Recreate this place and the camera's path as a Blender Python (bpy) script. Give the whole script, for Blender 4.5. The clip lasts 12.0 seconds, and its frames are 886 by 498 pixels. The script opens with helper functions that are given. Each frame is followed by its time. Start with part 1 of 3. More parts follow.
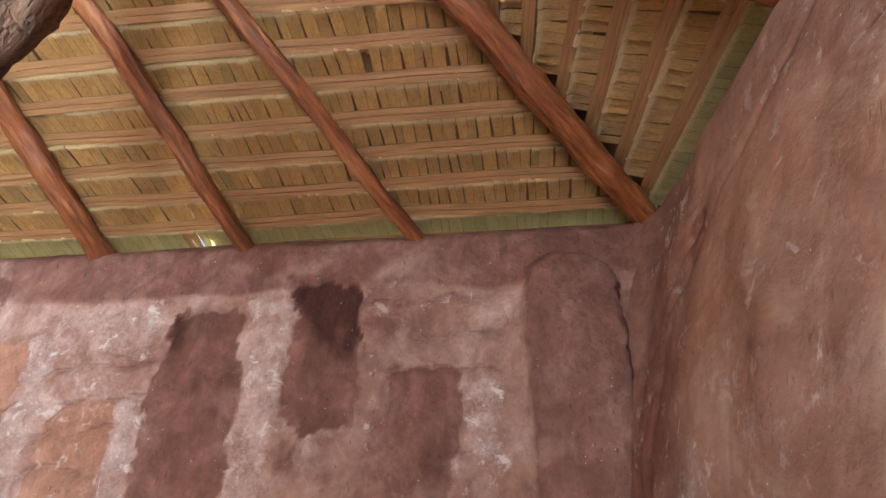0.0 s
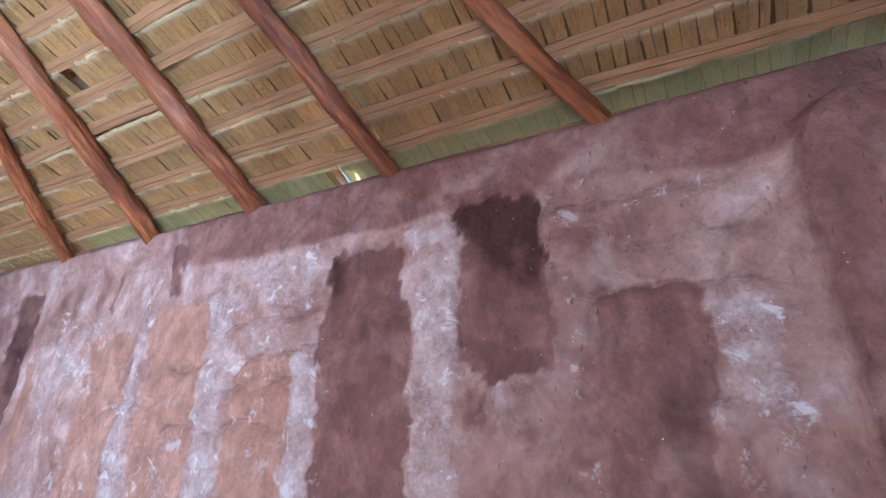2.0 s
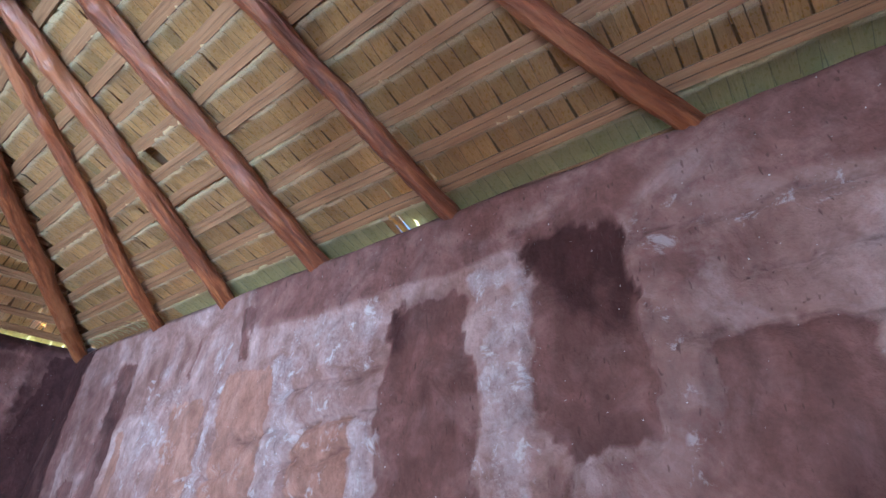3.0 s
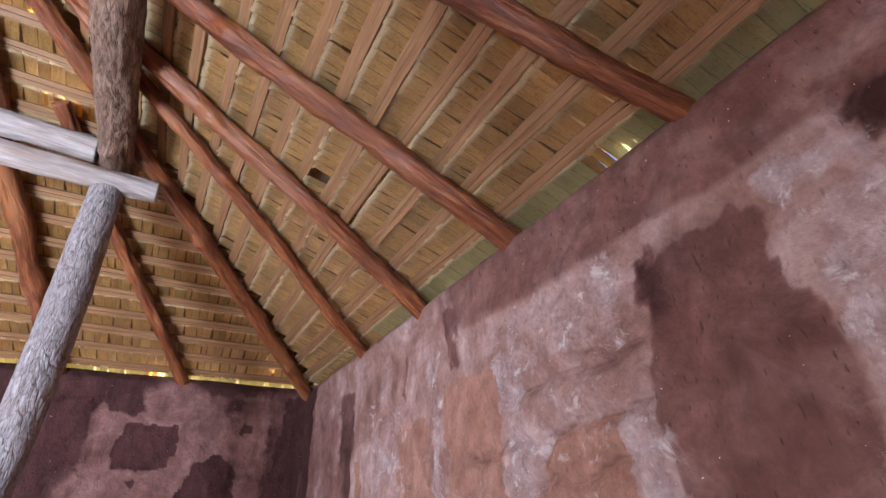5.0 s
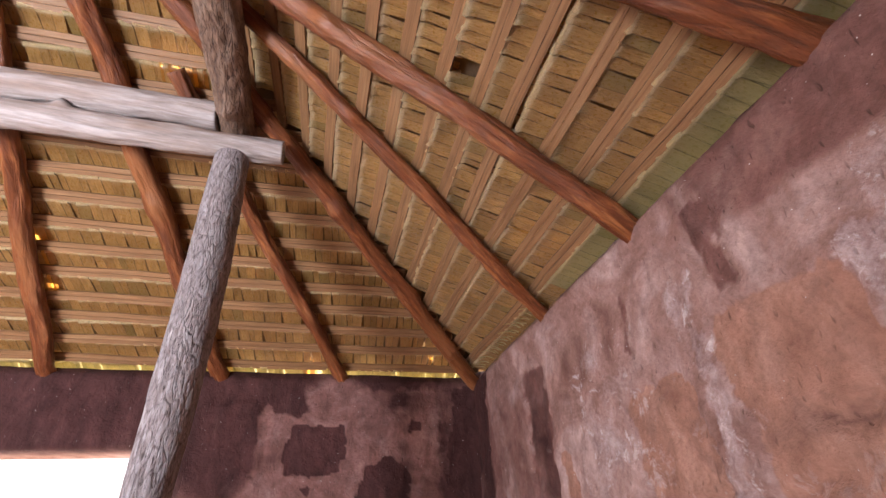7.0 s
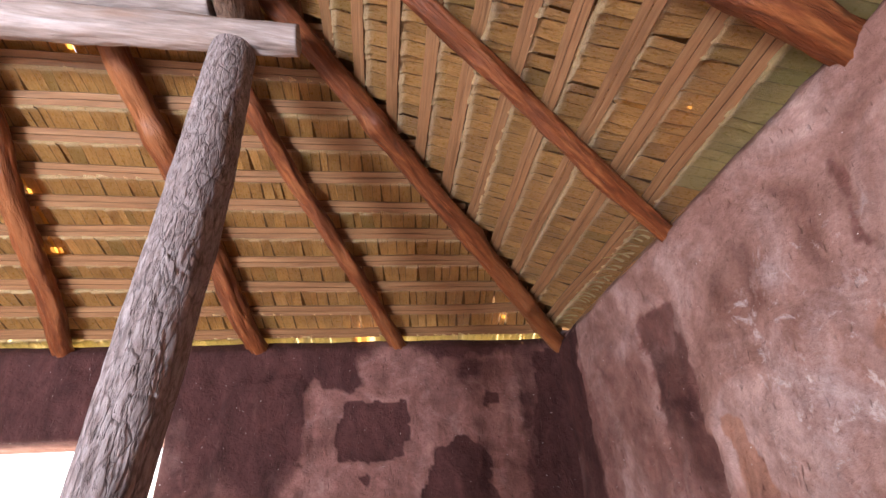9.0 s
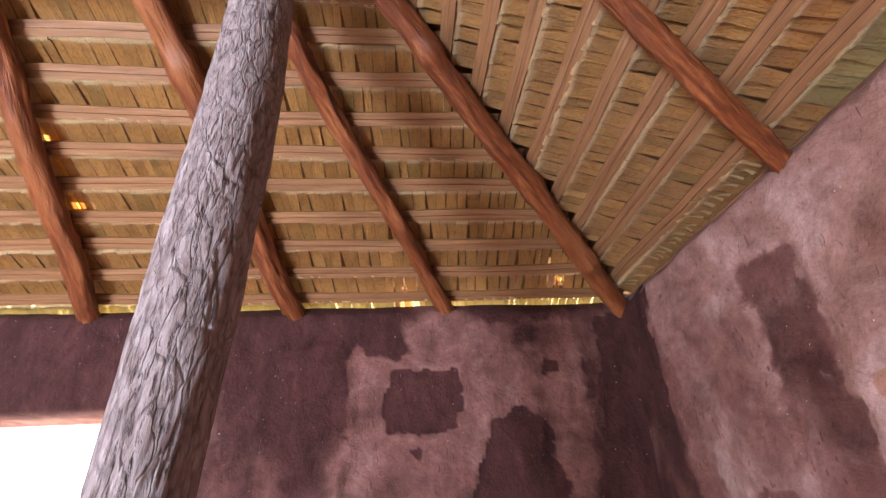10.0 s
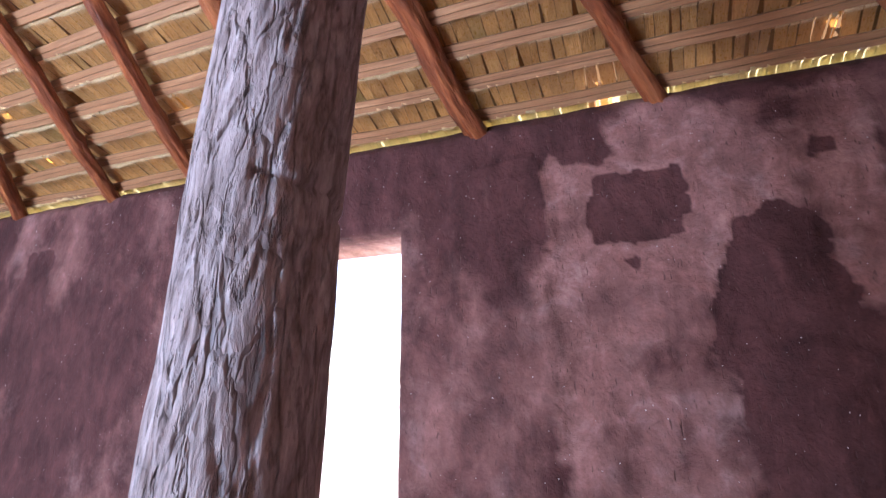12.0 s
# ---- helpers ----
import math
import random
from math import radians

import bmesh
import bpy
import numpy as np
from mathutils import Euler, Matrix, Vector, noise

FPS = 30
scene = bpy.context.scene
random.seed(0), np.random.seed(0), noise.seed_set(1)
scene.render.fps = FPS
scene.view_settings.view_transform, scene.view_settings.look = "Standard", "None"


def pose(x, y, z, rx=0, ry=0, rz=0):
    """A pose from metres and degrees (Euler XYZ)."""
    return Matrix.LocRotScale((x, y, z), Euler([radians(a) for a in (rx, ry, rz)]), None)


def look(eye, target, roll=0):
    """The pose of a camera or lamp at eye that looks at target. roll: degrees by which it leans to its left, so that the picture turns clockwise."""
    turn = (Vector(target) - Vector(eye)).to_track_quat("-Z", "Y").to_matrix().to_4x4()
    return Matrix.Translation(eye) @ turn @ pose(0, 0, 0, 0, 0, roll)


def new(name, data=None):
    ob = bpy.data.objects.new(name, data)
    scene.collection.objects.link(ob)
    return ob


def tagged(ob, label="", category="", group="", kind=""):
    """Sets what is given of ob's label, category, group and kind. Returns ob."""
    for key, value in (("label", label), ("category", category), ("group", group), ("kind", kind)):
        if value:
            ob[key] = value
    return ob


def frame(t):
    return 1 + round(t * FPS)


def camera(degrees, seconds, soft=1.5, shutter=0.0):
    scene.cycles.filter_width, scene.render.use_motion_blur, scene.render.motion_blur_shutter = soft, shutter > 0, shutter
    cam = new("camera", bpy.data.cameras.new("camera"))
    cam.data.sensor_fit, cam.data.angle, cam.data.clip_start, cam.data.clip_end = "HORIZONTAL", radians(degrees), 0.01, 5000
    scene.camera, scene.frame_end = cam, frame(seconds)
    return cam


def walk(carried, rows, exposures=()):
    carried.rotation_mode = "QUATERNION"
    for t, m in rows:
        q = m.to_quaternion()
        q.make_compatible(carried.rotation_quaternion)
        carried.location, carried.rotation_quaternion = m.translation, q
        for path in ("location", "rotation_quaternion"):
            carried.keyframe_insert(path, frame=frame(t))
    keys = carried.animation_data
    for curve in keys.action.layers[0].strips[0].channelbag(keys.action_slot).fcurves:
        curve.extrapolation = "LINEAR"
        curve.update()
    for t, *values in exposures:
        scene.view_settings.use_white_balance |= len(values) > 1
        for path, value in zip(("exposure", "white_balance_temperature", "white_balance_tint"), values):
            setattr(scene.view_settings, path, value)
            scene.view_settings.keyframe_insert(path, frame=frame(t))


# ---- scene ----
cam = camera(87.0, 12.0)
PATH = [
    (0, (4.521, -1.871, 1.386), (4.364, -0.117, 2.334), -0.6),
    (0.5, (4.554, -1.681, 1.396), (4.232, 0.112, 2.222), -0.8),
    (1, (4.515, -1.576, 1.383), (3.977, 0.213, 2.096), -0.5),
    (1.5, (4.397, -1.473, 1.398), (3.699, 0.268, 2.093), 0.0),
    (2, (4.283, -1.409, 1.44), (3.511, 0.268, 2.208), -0.1),
    (2.5, (4.25, -1.325, 1.463), (3.395, 0.25, 2.35), 0.6),
    (3, (4.25, -1.174, 1.485), (3.21, 0.217, 2.477), 1.6),
    (3.5, (4.249, -1.067, 1.484), (3.011, 0.121, 2.511), 2.1),
    (5.5, (3.615, -0.968, 1.568), (2.091, -0.161, 2.581), -3.6),
    (6, (3.431, -0.892, 1.564), (1.85, -0.232, 2.596), -4.0),
    (6.5, (3.288, -0.897, 1.564), (1.651, -0.381, 2.591), -3.4),
    (7, (3.09, -0.982, 1.569), (1.44, -0.55, 2.614), -2.8),
    (8.8, (2.511, -0.958, 1.64), (0.809, -0.672, 2.65), -3.7),
    (9, (2.453, -0.963, 1.63), (0.741, -0.722, 2.636), -3.7),
    (9.5, (2.304, -1.043, 1.625), (0.568, -0.876, 2.605), -3.2),
    (10, (2.17, -1.119, 1.625), (0.422, -0.937, 2.58), -3.3),
    (10.5, (2.062, -1.127, 1.606), (0.292, -0.918, 2.515), -3.2),
    (11, (1.935, -1.103, 1.598), (0.121, -1.072, 2.439), -3.0),
    (11.5, (1.855, -1.085, 1.556), (0.003, -1.397, 2.244), -2.0),
    (12, (1.789, -1.189, 1.401), (-0.033, -1.801, 1.953), -0.8),
]
EXPOSURES = [(0.0, 3.15, 6076, 3), (0.5, 3.4, 5390, 2), (1.0, 3.35, 4802, 2), (2.5, 3.2, 4508, 3), (3.5, 2.75, 4257, -1), (5.5, 2.55, 6018, 20), (6.5, 2.43, 6324, 22), (9.5, 2.65, 6426, 26), (10.5, 2.65, 6120, 28), (11.0, 2.6, 5814, 28), (11.5, 2.7, 4692, 18), (12.0, 2.7, 5300, 24)]
walk(cam, [(t, look(eye, target, roll)) for t, eye, target, roll in PATH], EXPOSURES)

# ---- light ----
SUN_AZ, SUN_EL = 252.0, 36.0  # compass degrees clockwise from +y, degrees above the horizon
world = bpy.data.worlds.new("sky")
scene.world = world
world.use_nodes = True
wn = world.node_tree
sky = wn.nodes.new("ShaderNodeTexSky")
sky.sky_type, sky.sun_disc = "NISHITA", False
sky.sun_elevation, sky.sun_rotation = radians(SUN_EL), radians(SUN_AZ)
back = wn.nodes["Background"]
back.inputs["Strength"].default_value = 0.05
wn.links.new(sky.outputs["Color"], back.inputs["Color"])
sun = new("sun", bpy.data.lights.new("sun", "SUN"))
sun.data.energy, sun.data.angle, sun.data.color = 5.0, radians(0.6), (1.0, 0.95, 0.86)
sun_dir = Vector((math.sin(radians(SUN_AZ)) * math.cos(radians(SUN_EL)), math.cos(radians(SUN_AZ)) * math.cos(radians(SUN_EL)), math.sin(radians(SUN_EL))))
sun.matrix_world = Matrix.Translation((0, 0, 20)) @ (-sun_dir).to_track_quat("-Z", "Y").to_matrix().to_4x4()


def opening_light(name, x, y, z, sx, sz, turn, power, colour, rise=0):
    """Light from the sky and the sunlit ground entering by an opening of the wall; rise: degrees by which it is turned upwards."""
    lamp = new(name, bpy.data.lights.new(name, "AREA"))
    lamp.data.shape, lamp.data.size, lamp.data.size_y = "RECTANGLE", sx, sz
    lamp.data.energy, lamp.data.color = power, colour
    lamp.matrix_world = pose(x, y, z, 90 + rise, 0, turn)
    return lamp


# ---- sizes of the room ----
LX, LY, H, T = 5.3, 5.2, 2.5, 0.34   # inner length, inner depth, wall height, wall thickness
SLOPE = 0.62                          # rise of the roof per metre of run
RZ = 2.48                             # height of the rafters' axis over the wall's inner face
BZ = 2.545                            # the same for the battens' underside
DOOR_W = (-3.20, -1.985, 2.045)       # west doorway: from y, to y, head height
DOOR_E = (-4.95, -3.40, 2.25)        # east doorway
DOOR_S = (3.30, 4.90, 2.30)           # south opening
opening_light("daylight_east", LX + 0.24, (DOOR_E[0] + DOOR_E[1]) / 2, 0.62, DOOR_E[1] - DOOR_E[0] - 0.1, 1.15, 90, 105, (0.82, 0.92, 1.0), 32)
opening_light("daylight_south", (DOOR_S[0] + DOOR_S[1]) / 2, -LY - 0.20, 1.0, DOOR_S[1] - DOOR_S[0] - 0.1, 1.8, 0, 15, (0.84, 0.93, 1.0), 6)
opening_light("daylight_west", -0.2, (DOOR_W[0] + DOOR_W[1]) / 2, 1.03, DOOR_W[1] - DOOR_W[0] - 0.06, 1.96, -90, 0.8, (0.80, 0.90, 1.0))


# ---- materials ----
def nodes_of(name):
    m = bpy.data.materials.new(name)
    m.use_nodes = True
    t = m.node_tree
    return m, t, t.nodes["Principled BSDF"]


def add(t, kind, **values):
    n = t.nodes.new(kind)
    for key, value in values.items():
        n.inputs[key.replace("_", " ")].default_value = value
    return n


def noise_node(t, vec, scale, detail=4.0, rough=0.6, distortion=0.0):
    n = add(t, "ShaderNodeTexNoise", Scale=scale, Detail=detail, Roughness=rough, Distortion=distortion)
    t.links.new(vec, n.inputs["Vector"])
    return n.outputs["Fac"]


def ramp(t, fac, *stops):
    n = t.nodes.new("ShaderNodeValToRGB")
    el = n.color_ramp.elements
    while len(el) < len(stops):
        el.new(0.5)
    for e, (p, c) in zip(el, stops):
        e.position, e.color = p, (*c, 1) if len(c) == 3 else c
    t.links.new(fac, n.inputs["Fac"])
    return n.outputs["Color"]


def grey(t, fac, lo, hi, a=0.0, b=1.0):
    n = add(t, "ShaderNodeMapRange", From_Min=lo, From_Max=hi, To_Min=a, To_Max=b)
    t.links.new(fac, n.inputs["Value"])
    return n.outputs["Result"]


def mix(t, fac, a, b, kind="MIX"):
    n = t.nodes.new("ShaderNodeMix")
    n.data_type, n.blend_type = "RGBA", kind
    for sock, value in ((n.inputs["Factor"], fac), (n.inputs["A"], a), (n.inputs["B"], b)):
        if isinstance(value, (int, float)):
            sock.default_value = value
        elif isinstance(value, tuple):
            sock.default_value = (*value, 1)
        else:
            t.links.new(value, sock)
    return n.outputs["Result"]


def maths(t, op, a, b):
    n = t.nodes.new("ShaderNodeMath")
    n.operation = op
    for sock, value in zip(n.inputs, (a, b)):
        if isinstance(value, (int, float)):
            sock.default_value = value
        else:
            t.links.new(value, sock)
    return n.outputs["Value"]


def bump(t, height, bsdf, strength, distance):
    n = add(t, "ShaderNodeBump", Strength=strength, Distance=distance)
    t.links.new(height, n.inputs["Height"])
    t.links.new(n.outputs["Normal"], bsdf.inputs["Normal"])
    return n


def coords(t, scale=(1, 1, 1), space="Object"):
    c = t.nodes.new("ShaderNodeTexCoord")
    m = t.nodes.new("ShaderNodeMapping")
    m.inputs["Scale"].default_value = scale
    t.links.new(c.outputs[space], m.inputs["Vector"])
    return m.outputs["Vector"]


def cob_material(name="cob_plaster", k=1.0):
    """Earth plaster: pale old coat, dark and orange repairs, lime flecks, straw pits. The coats are read from the mesh."""
    m, t, b = nodes_of(name)
    a = t.nodes.new("ShaderNodeVertexColor")
    a.layer_name = "coat"
    sep = t.nodes.new("ShaderNodeSeparateColor")
    t.links.new(a.outputs["Color"], sep.inputs["Color"])
    dark, tan, pale, deep = sep.outputs[0], sep.outputs[1], sep.outputs[2], a.outputs["Alpha"]
    v = coords(t)
    streak = coords(t, (1.0, 1.0, 0.45))
    big = noise_node(t, v, 3.2, 6, 0.66, 0.9)
    mid = noise_node(t, v, 7.0, 6, 0.68, 0.3)
    run = noise_node(t, streak, 9.0, 5, 0.62, 0.5)
    fine = noise_node(t, v, 70.0, 5, 0.7)
    pits = noise_node(t, coords(t, (1, 1, 0.30)), 92.0, 1, 0.4)
    wave = maths(t, "ADD", maths(t, "MULTIPLY", mid, 0.5), maths(t, "MULTIPLY", fine, 0.28))
    old = ramp(t, big, (0.30, (0.205, 0.104, 0.080)), (0.47, (0.35, 0.212, 0.178)), (0.64, (0.50, 0.365, 0.335)))
    old = mix(t, grey(t, run, 0.45, 0.75, 0.0, 0.8), old, (0.32, 0.185, 0.155))
    fresh = ramp(t, run, (0.25, (0.098, 0.038, 0.030)), (0.52, (0.172, 0.074, 0.060)), (0.8, (0.265, 0.135, 0.112)))
    orange = ramp(t, run, (0.25, (0.275, 0.135, 0.094)), (0.5, (0.38, 0.205, 0.148)), (0.72, (0.48, 0.285, 0.215)))
    white = ramp(t, mid, (0.3, (0.36, 0.262, 0.250)), (0.52, (0.47, 0.375, 0.370)), (0.72, (0.60, 0.53, 0.53)))

    def edge(mask, spread=0.5):
        e = maths(t, "ADD", mask, maths(t, "MULTIPLY", maths(t, "SUBTRACT", wave, 0.39), spread))
        return grey(t, e, 0.36, 0.64)
    blot = grey(t, noise_node(t, v, 5.5, 5, 0.65, 1.2), 0.34, 0.62)
    c = mix(t, edge(tan, 1.1), old, orange)
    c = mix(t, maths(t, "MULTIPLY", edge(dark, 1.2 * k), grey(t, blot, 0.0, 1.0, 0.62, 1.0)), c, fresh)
    c = mix(t, grey(t, blot, 0.55, 1.0, 0.0, 0.35 * k), c, (0.20, 0.115, 0.098))
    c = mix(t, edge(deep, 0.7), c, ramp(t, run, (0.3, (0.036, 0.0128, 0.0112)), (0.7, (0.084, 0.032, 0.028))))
    c = mix(t, edge(pale, 1.2), c, white)
    smear = noise_node(t, coords(t, (1.0, 1.0, 0.75)), 15.0, 6, 0.62, 0.5)
    c = mix(t, 0.55 * k, c, ramp(t, smear, (0.32, (0.64, 0.60, 0.585)), (0.48, (0.97, 0.96, 0.96)), (0.66, (1.30, 1.31, 1.32))), "MULTIPLY")
    chalk = maths(t, "MULTIPLY", grey(t, noise_node(t, v, 12.0, 6, 0.72, 0.5), 0.57, 0.64), grey(t, pale, 0.12, 0.42))
    c = mix(t, maths(t, "MULTIPLY", chalk, 0.8), c, (0.66, 0.61, 0.61))
    flake = maths(t, "MULTIPLY", grey(t, noise_node(t, v, 30.0, 5, 0.7, 0.8), 0.60, 0.67), grey(t, pale, 0.38, 0.50))
    c = mix(t, maths(t, "MULTIPLY", flake, 0.4), c, (0.72, 0.68, 0.68))
    c = mix(t, 0.6 * k, c, ramp(t, fine, (0.25, (0.66, 0.63, 0.62)), (0.55, (1, 1, 1)), (0.8, (1.18, 1.17, 1.16))), "MULTIPLY")
    c = mix(t, maths(t, "MULTIPLY", grey(t, pits, 0.70, 0.76, 0.0, 0.6), grey(t, dark, 0.2, 0.6, 0.35, 1.0)), c, (0.09, 0.045, 0.038))
    speck = noise_node(t, v, 120.0, 1, 0.3)
    c = mix(t, grey(t, speck, 0.80, 0.83), c, (0.72, 0.68, 0.66))
    t.links.new(c, b.inputs["Base Color"])
    b.inputs["Roughness"].default_value = 0.86
    b.inputs["Specular IOR Level"].default_value = 0.25
    h = maths(t, "ADD", maths(t, "MULTIPLY", mid, 1.0), maths(t, "ADD", maths(t, "MULTIPLY", fine, 0.14), maths(t, "MULTIPLY", grey(t, pits, 0.70, 0.80), -0.35)))
    h = maths(t, "ADD", h, maths(t, "MULTIPLY", smear, 0.5))
    bump(t, h, b, 0.6 * k, 0.036)
    return m


def wood_material(name, lo, mid_c, hi, rough, scale=(1, 1, 1), ring=30.0, bumps=0.5, pale=None, spec=0.35, bark=0.0):
    """Round timber: the u of the mesh runs round the log, v along it, in metres."""
    m, t, b = nodes_of(name)
    uv = t.nodes.new("ShaderNodeUVMap")
    mp = t.nodes.new("ShaderNodeMapping")
    mp.inputs["Scale"].default_value = scale
    t.links.new(uv.outputs["UV"], mp.inputs["Vector"])
    info = t.nodes.new("ShaderNodeObjectInfo")
    shift = t.nodes.new("ShaderNodeVectorMath")
    shift.operation = "ADD"
    t.links.new(mp.outputs["Vector"], shift.inputs[0])
    comb = t.nodes.new("ShaderNodeCombineXYZ")
    t.links.new(maths(t, "MULTIPLY", info.outputs["Random"], 37.0), comb.inputs["Z"])
    t.links.new(comb.outputs["Vector"], shift.inputs[1])
    v = shift.outputs["Vector"]
    grain = noise_node(t, v, ring, 6, 0.65, 0.4)
    blot = noise_node(t, v, ring * 0.18, 4, 0.6, 0.5)
    fine = noise_node(t, v, ring * 4, 3, 0.6)
    c = ramp(t, grain, (0.28, lo), (0.5, mid_c), (0.74, hi))
    c = mix(t, grey(t, blot, 0.40, 0.62, 0.0, 0.7), c, mid_c)
    if pale:
        c = mix(t, grey(t, blot, 0.55, 0.68), c, pale)
    c = mix(t, 0.6, c, ramp(t, fine, (0.3, (0.66, 0.66, 0.66)), (0.7, (1.2, 1.2, 1.2))), "MULTIPLY")
    high = maths(t, "ADD", grain, maths(t, "MULTIPLY", fine, 0.3))
    if bark:
        wander = noise_node(t, v, 95.0, 4, 0.65, 0.2)
        crack = grey(t, wander, 0.34, 0.46, 0.5, 1.0)
        bent = t.nodes.new("ShaderNodeVectorMath")
        bent.operation = "ADD"
        push = t.nodes.new("ShaderNodeCombineXYZ")
        t.links.new(maths(t, "MULTIPLY", noise_node(t, v, 60.0, 3, 0.6), 0.030), push.inputs["X"])
        t.links.new(v, bent.inputs[0])
        t.links.new(push.outputs["Vector"], bent.inputs[1])
        cell = add(t, "ShaderNodeTexVoronoi", Scale=52.0)
        cell.feature = "DISTANCE_TO_EDGE"
        t.links.new(bent.outputs["Vector"], cell.inputs["Vector"])
        crack = maths(t, "MULTIPLY", crack, grey(t, cell.outputs["Distance"], 0.0, 0.10, 0.62, 1.0))
        c = mix(t, crack, (0.060, 0.042, 0.038), c)
        high = maths(t, "ADD", maths(t, "MULTIPLY", high, 0.5), maths(t, "MULTIPLY", crack, bark))
    t.links.new(c, b.inputs["Base Color"])
    t.links.new(grey(t, grain, 0.3, 0.7, rough + 0.1, rough - 0.08), b.inputs["Roughness"])
    b.inputs["Specular IOR Level"].default_value = spec
    bump(t, high, b, bumps, 0.012)
    return m


def leaf_material(name, dry, light, through_c, green, share=0.20):
    """Dry palm leaf: glossy ribs along its length, some daylight through it."""
    m, t, b = nodes_of(name)
    uv = t.nodes.new("ShaderNodeUVMap")
    info = t.nodes.new("ShaderNodeObjectInfo")
    geo = t.nodes.new("ShaderNodeNewGeometry")
    rnd = maths(t, "FRACT", maths(t, "ADD", info.outputs["Random"], geo.outputs["Random Per Island"]), 0.0)
    mp = t.nodes.new("ShaderNodeMapping")
    mp.inputs["Scale"].default_value = (1.0, 0.10, 1.0)
    t.links.new(uv.outputs["UV"], mp.inputs["Vector"])
    rib = grey(t, noise_node(t, mp.outputs["Vector"], 230.0, 4, 0.7), 0.30, 0.70)
    v = uv.outputs["UV"]
    blot = noise_node(t, v, 22.0, 4, 0.65, 0.4)
    glint = noise_node(t, v, 130.0, 2, 0.5)
    c = mix(t, rib, dry, light)
    c = mix(t, grey(t, rnd, 0.0, 1.0, 0.0, 0.42), c, (dry[0] * 0.42, dry[1] * 0.46, dry[2] * 0.55))
    c = mix(t, grey(t, rnd, 0.93, 1.0, 0.0, 0.5), c, green)
    c = mix(t, grey(t, blot, 0.5, 0.72, 0.0, 0.45), c, tuple(x * 0.42 for x in dry))
    own = t.nodes.new("ShaderNodeUVMap")
    own.uv_map = "blade"
    place = t.nodes.new("ShaderNodeSeparateXYZ")
    t.links.new(own.outputs["UV"], place.inputs["Vector"])
    edge_waver = maths(t, "MULTIPLY", maths(t, "SUBTRACT", blot, 0.5), 0.16)
    side = maths(t, "ADD", maths(t, "ABSOLUTE", maths(t, "SUBTRACT", place.outputs["X"], 0.5), 0.0), edge_waver)
    # shade between neighbouring leaves, painted as dark colour along both blade sides
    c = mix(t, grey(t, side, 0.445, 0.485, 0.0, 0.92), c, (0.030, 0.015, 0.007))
    fold = maths(t, "MULTIPLY", grey(t, maths(t, "ADD", place.outputs["Y"], edge_waver), 0.50, 0.64, 1.0, 0.0), grey(t, glint, 0.30, 0.55, 0.15, 1.0))
    # pale glint of the rolled top edge, painted into the colour
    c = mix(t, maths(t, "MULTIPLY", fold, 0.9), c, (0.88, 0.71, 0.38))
    t.links.new(c, b.inputs["Base Color"])
    t.links.new(grey(t, glint, 0.35, 0.7, 0.46, 0.20), b.inputs["Roughness"])
    b.inputs["Specular IOR Level"].default_value = 0.95
    bump(t, maths(t, "ADD", rib, maths(t, "MULTIPLY", blot, 0.9)), b, 0.9, 0.008)
    see_through(m, through_c, share)
    return m


def earth_material(name, lo, hi, scale):
    m, t, b = nodes_of(name)
    v = coords(t)
    n1, n2 = noise_node(t, v, scale, 6, 0.65), noise_node(t, v, scale * 14, 4, 0.6)
    c = mix(t, 0.5, ramp(t, n1, (0.3, lo), (0.7, hi)), ramp(t, n2, (0.3, lo), (0.7, hi)))
    t.links.new(c, b.inputs["Base Color"])
    b.inputs["Roughness"].default_value = 0.95
    bump(t, n2, b, 0.6, 0.02)
    return m


def see_through(m, colour, share):
    """Lets some daylight through a thin material."""
    t = m.node_tree
    tr = t.nodes.new("ShaderNodeBsdfTranslucent")
    tr.inputs["Color"].default_value = (*colour, 1)
    sh = t.nodes.new("ShaderNodeMixShader")
    sh.inputs[0].default_value = share
    t.links.new(t.nodes["Principled BSDF"].outputs[0], sh.inputs[1])
    t.links.new(tr.outputs[0], sh.inputs[2])
    t.links.new(sh.outputs[0], t.nodes["Material Output"].inputs["Surface"])


COB = cob_material()
SMOOTH_COB = cob_material("smooth_cob_plaster", 0.4)
RAFTER = wood_material("debarked_red_wood", (0.036, 0.009, 0.004), (0.205, 0.058, 0.018), (0.52, 0.205, 0.070), 0.38, (1.0, 0.14, 1), 34.0, 1.3, (0.33, 0.125, 0.045), 0.5)
BARK = wood_material("grey_bark", (0.17, 0.120, 0.102), (0.38, 0.325, 0.315), (0.62, 0.58, 0.58), 0.66, (1.0, 0.24, 1), 80.0, 0.75, None, 0.2, 1.0)
PURLIN = wood_material("brown_bark", (0.085, 0.045, 0.028), (0.23, 0.14, 0.092), (0.40, 0.29, 0.215), 0.66, (1.0, 0.22, 1), 40.0, 1.0, None, 0.4, 0.5)
BEAM = wood_material("weathered_beam_wood", (0.13, 0.080, 0.054), (0.40, 0.335, 0.30), (0.62, 0.57, 0.55), 0.66, (1.0, 0.09, 1), 34.0, 0.7, (0.25, 0.145, 0.09), 0.35)
BATTEN = wood_material("split_palm_batten", (0.14, 0.066, 0.027), (0.29, 0.150, 0.066), (0.42, 0.250, 0.122), 0.45, (1.0, 0.03, 1), 90.0, 0.3, None, 0.35)
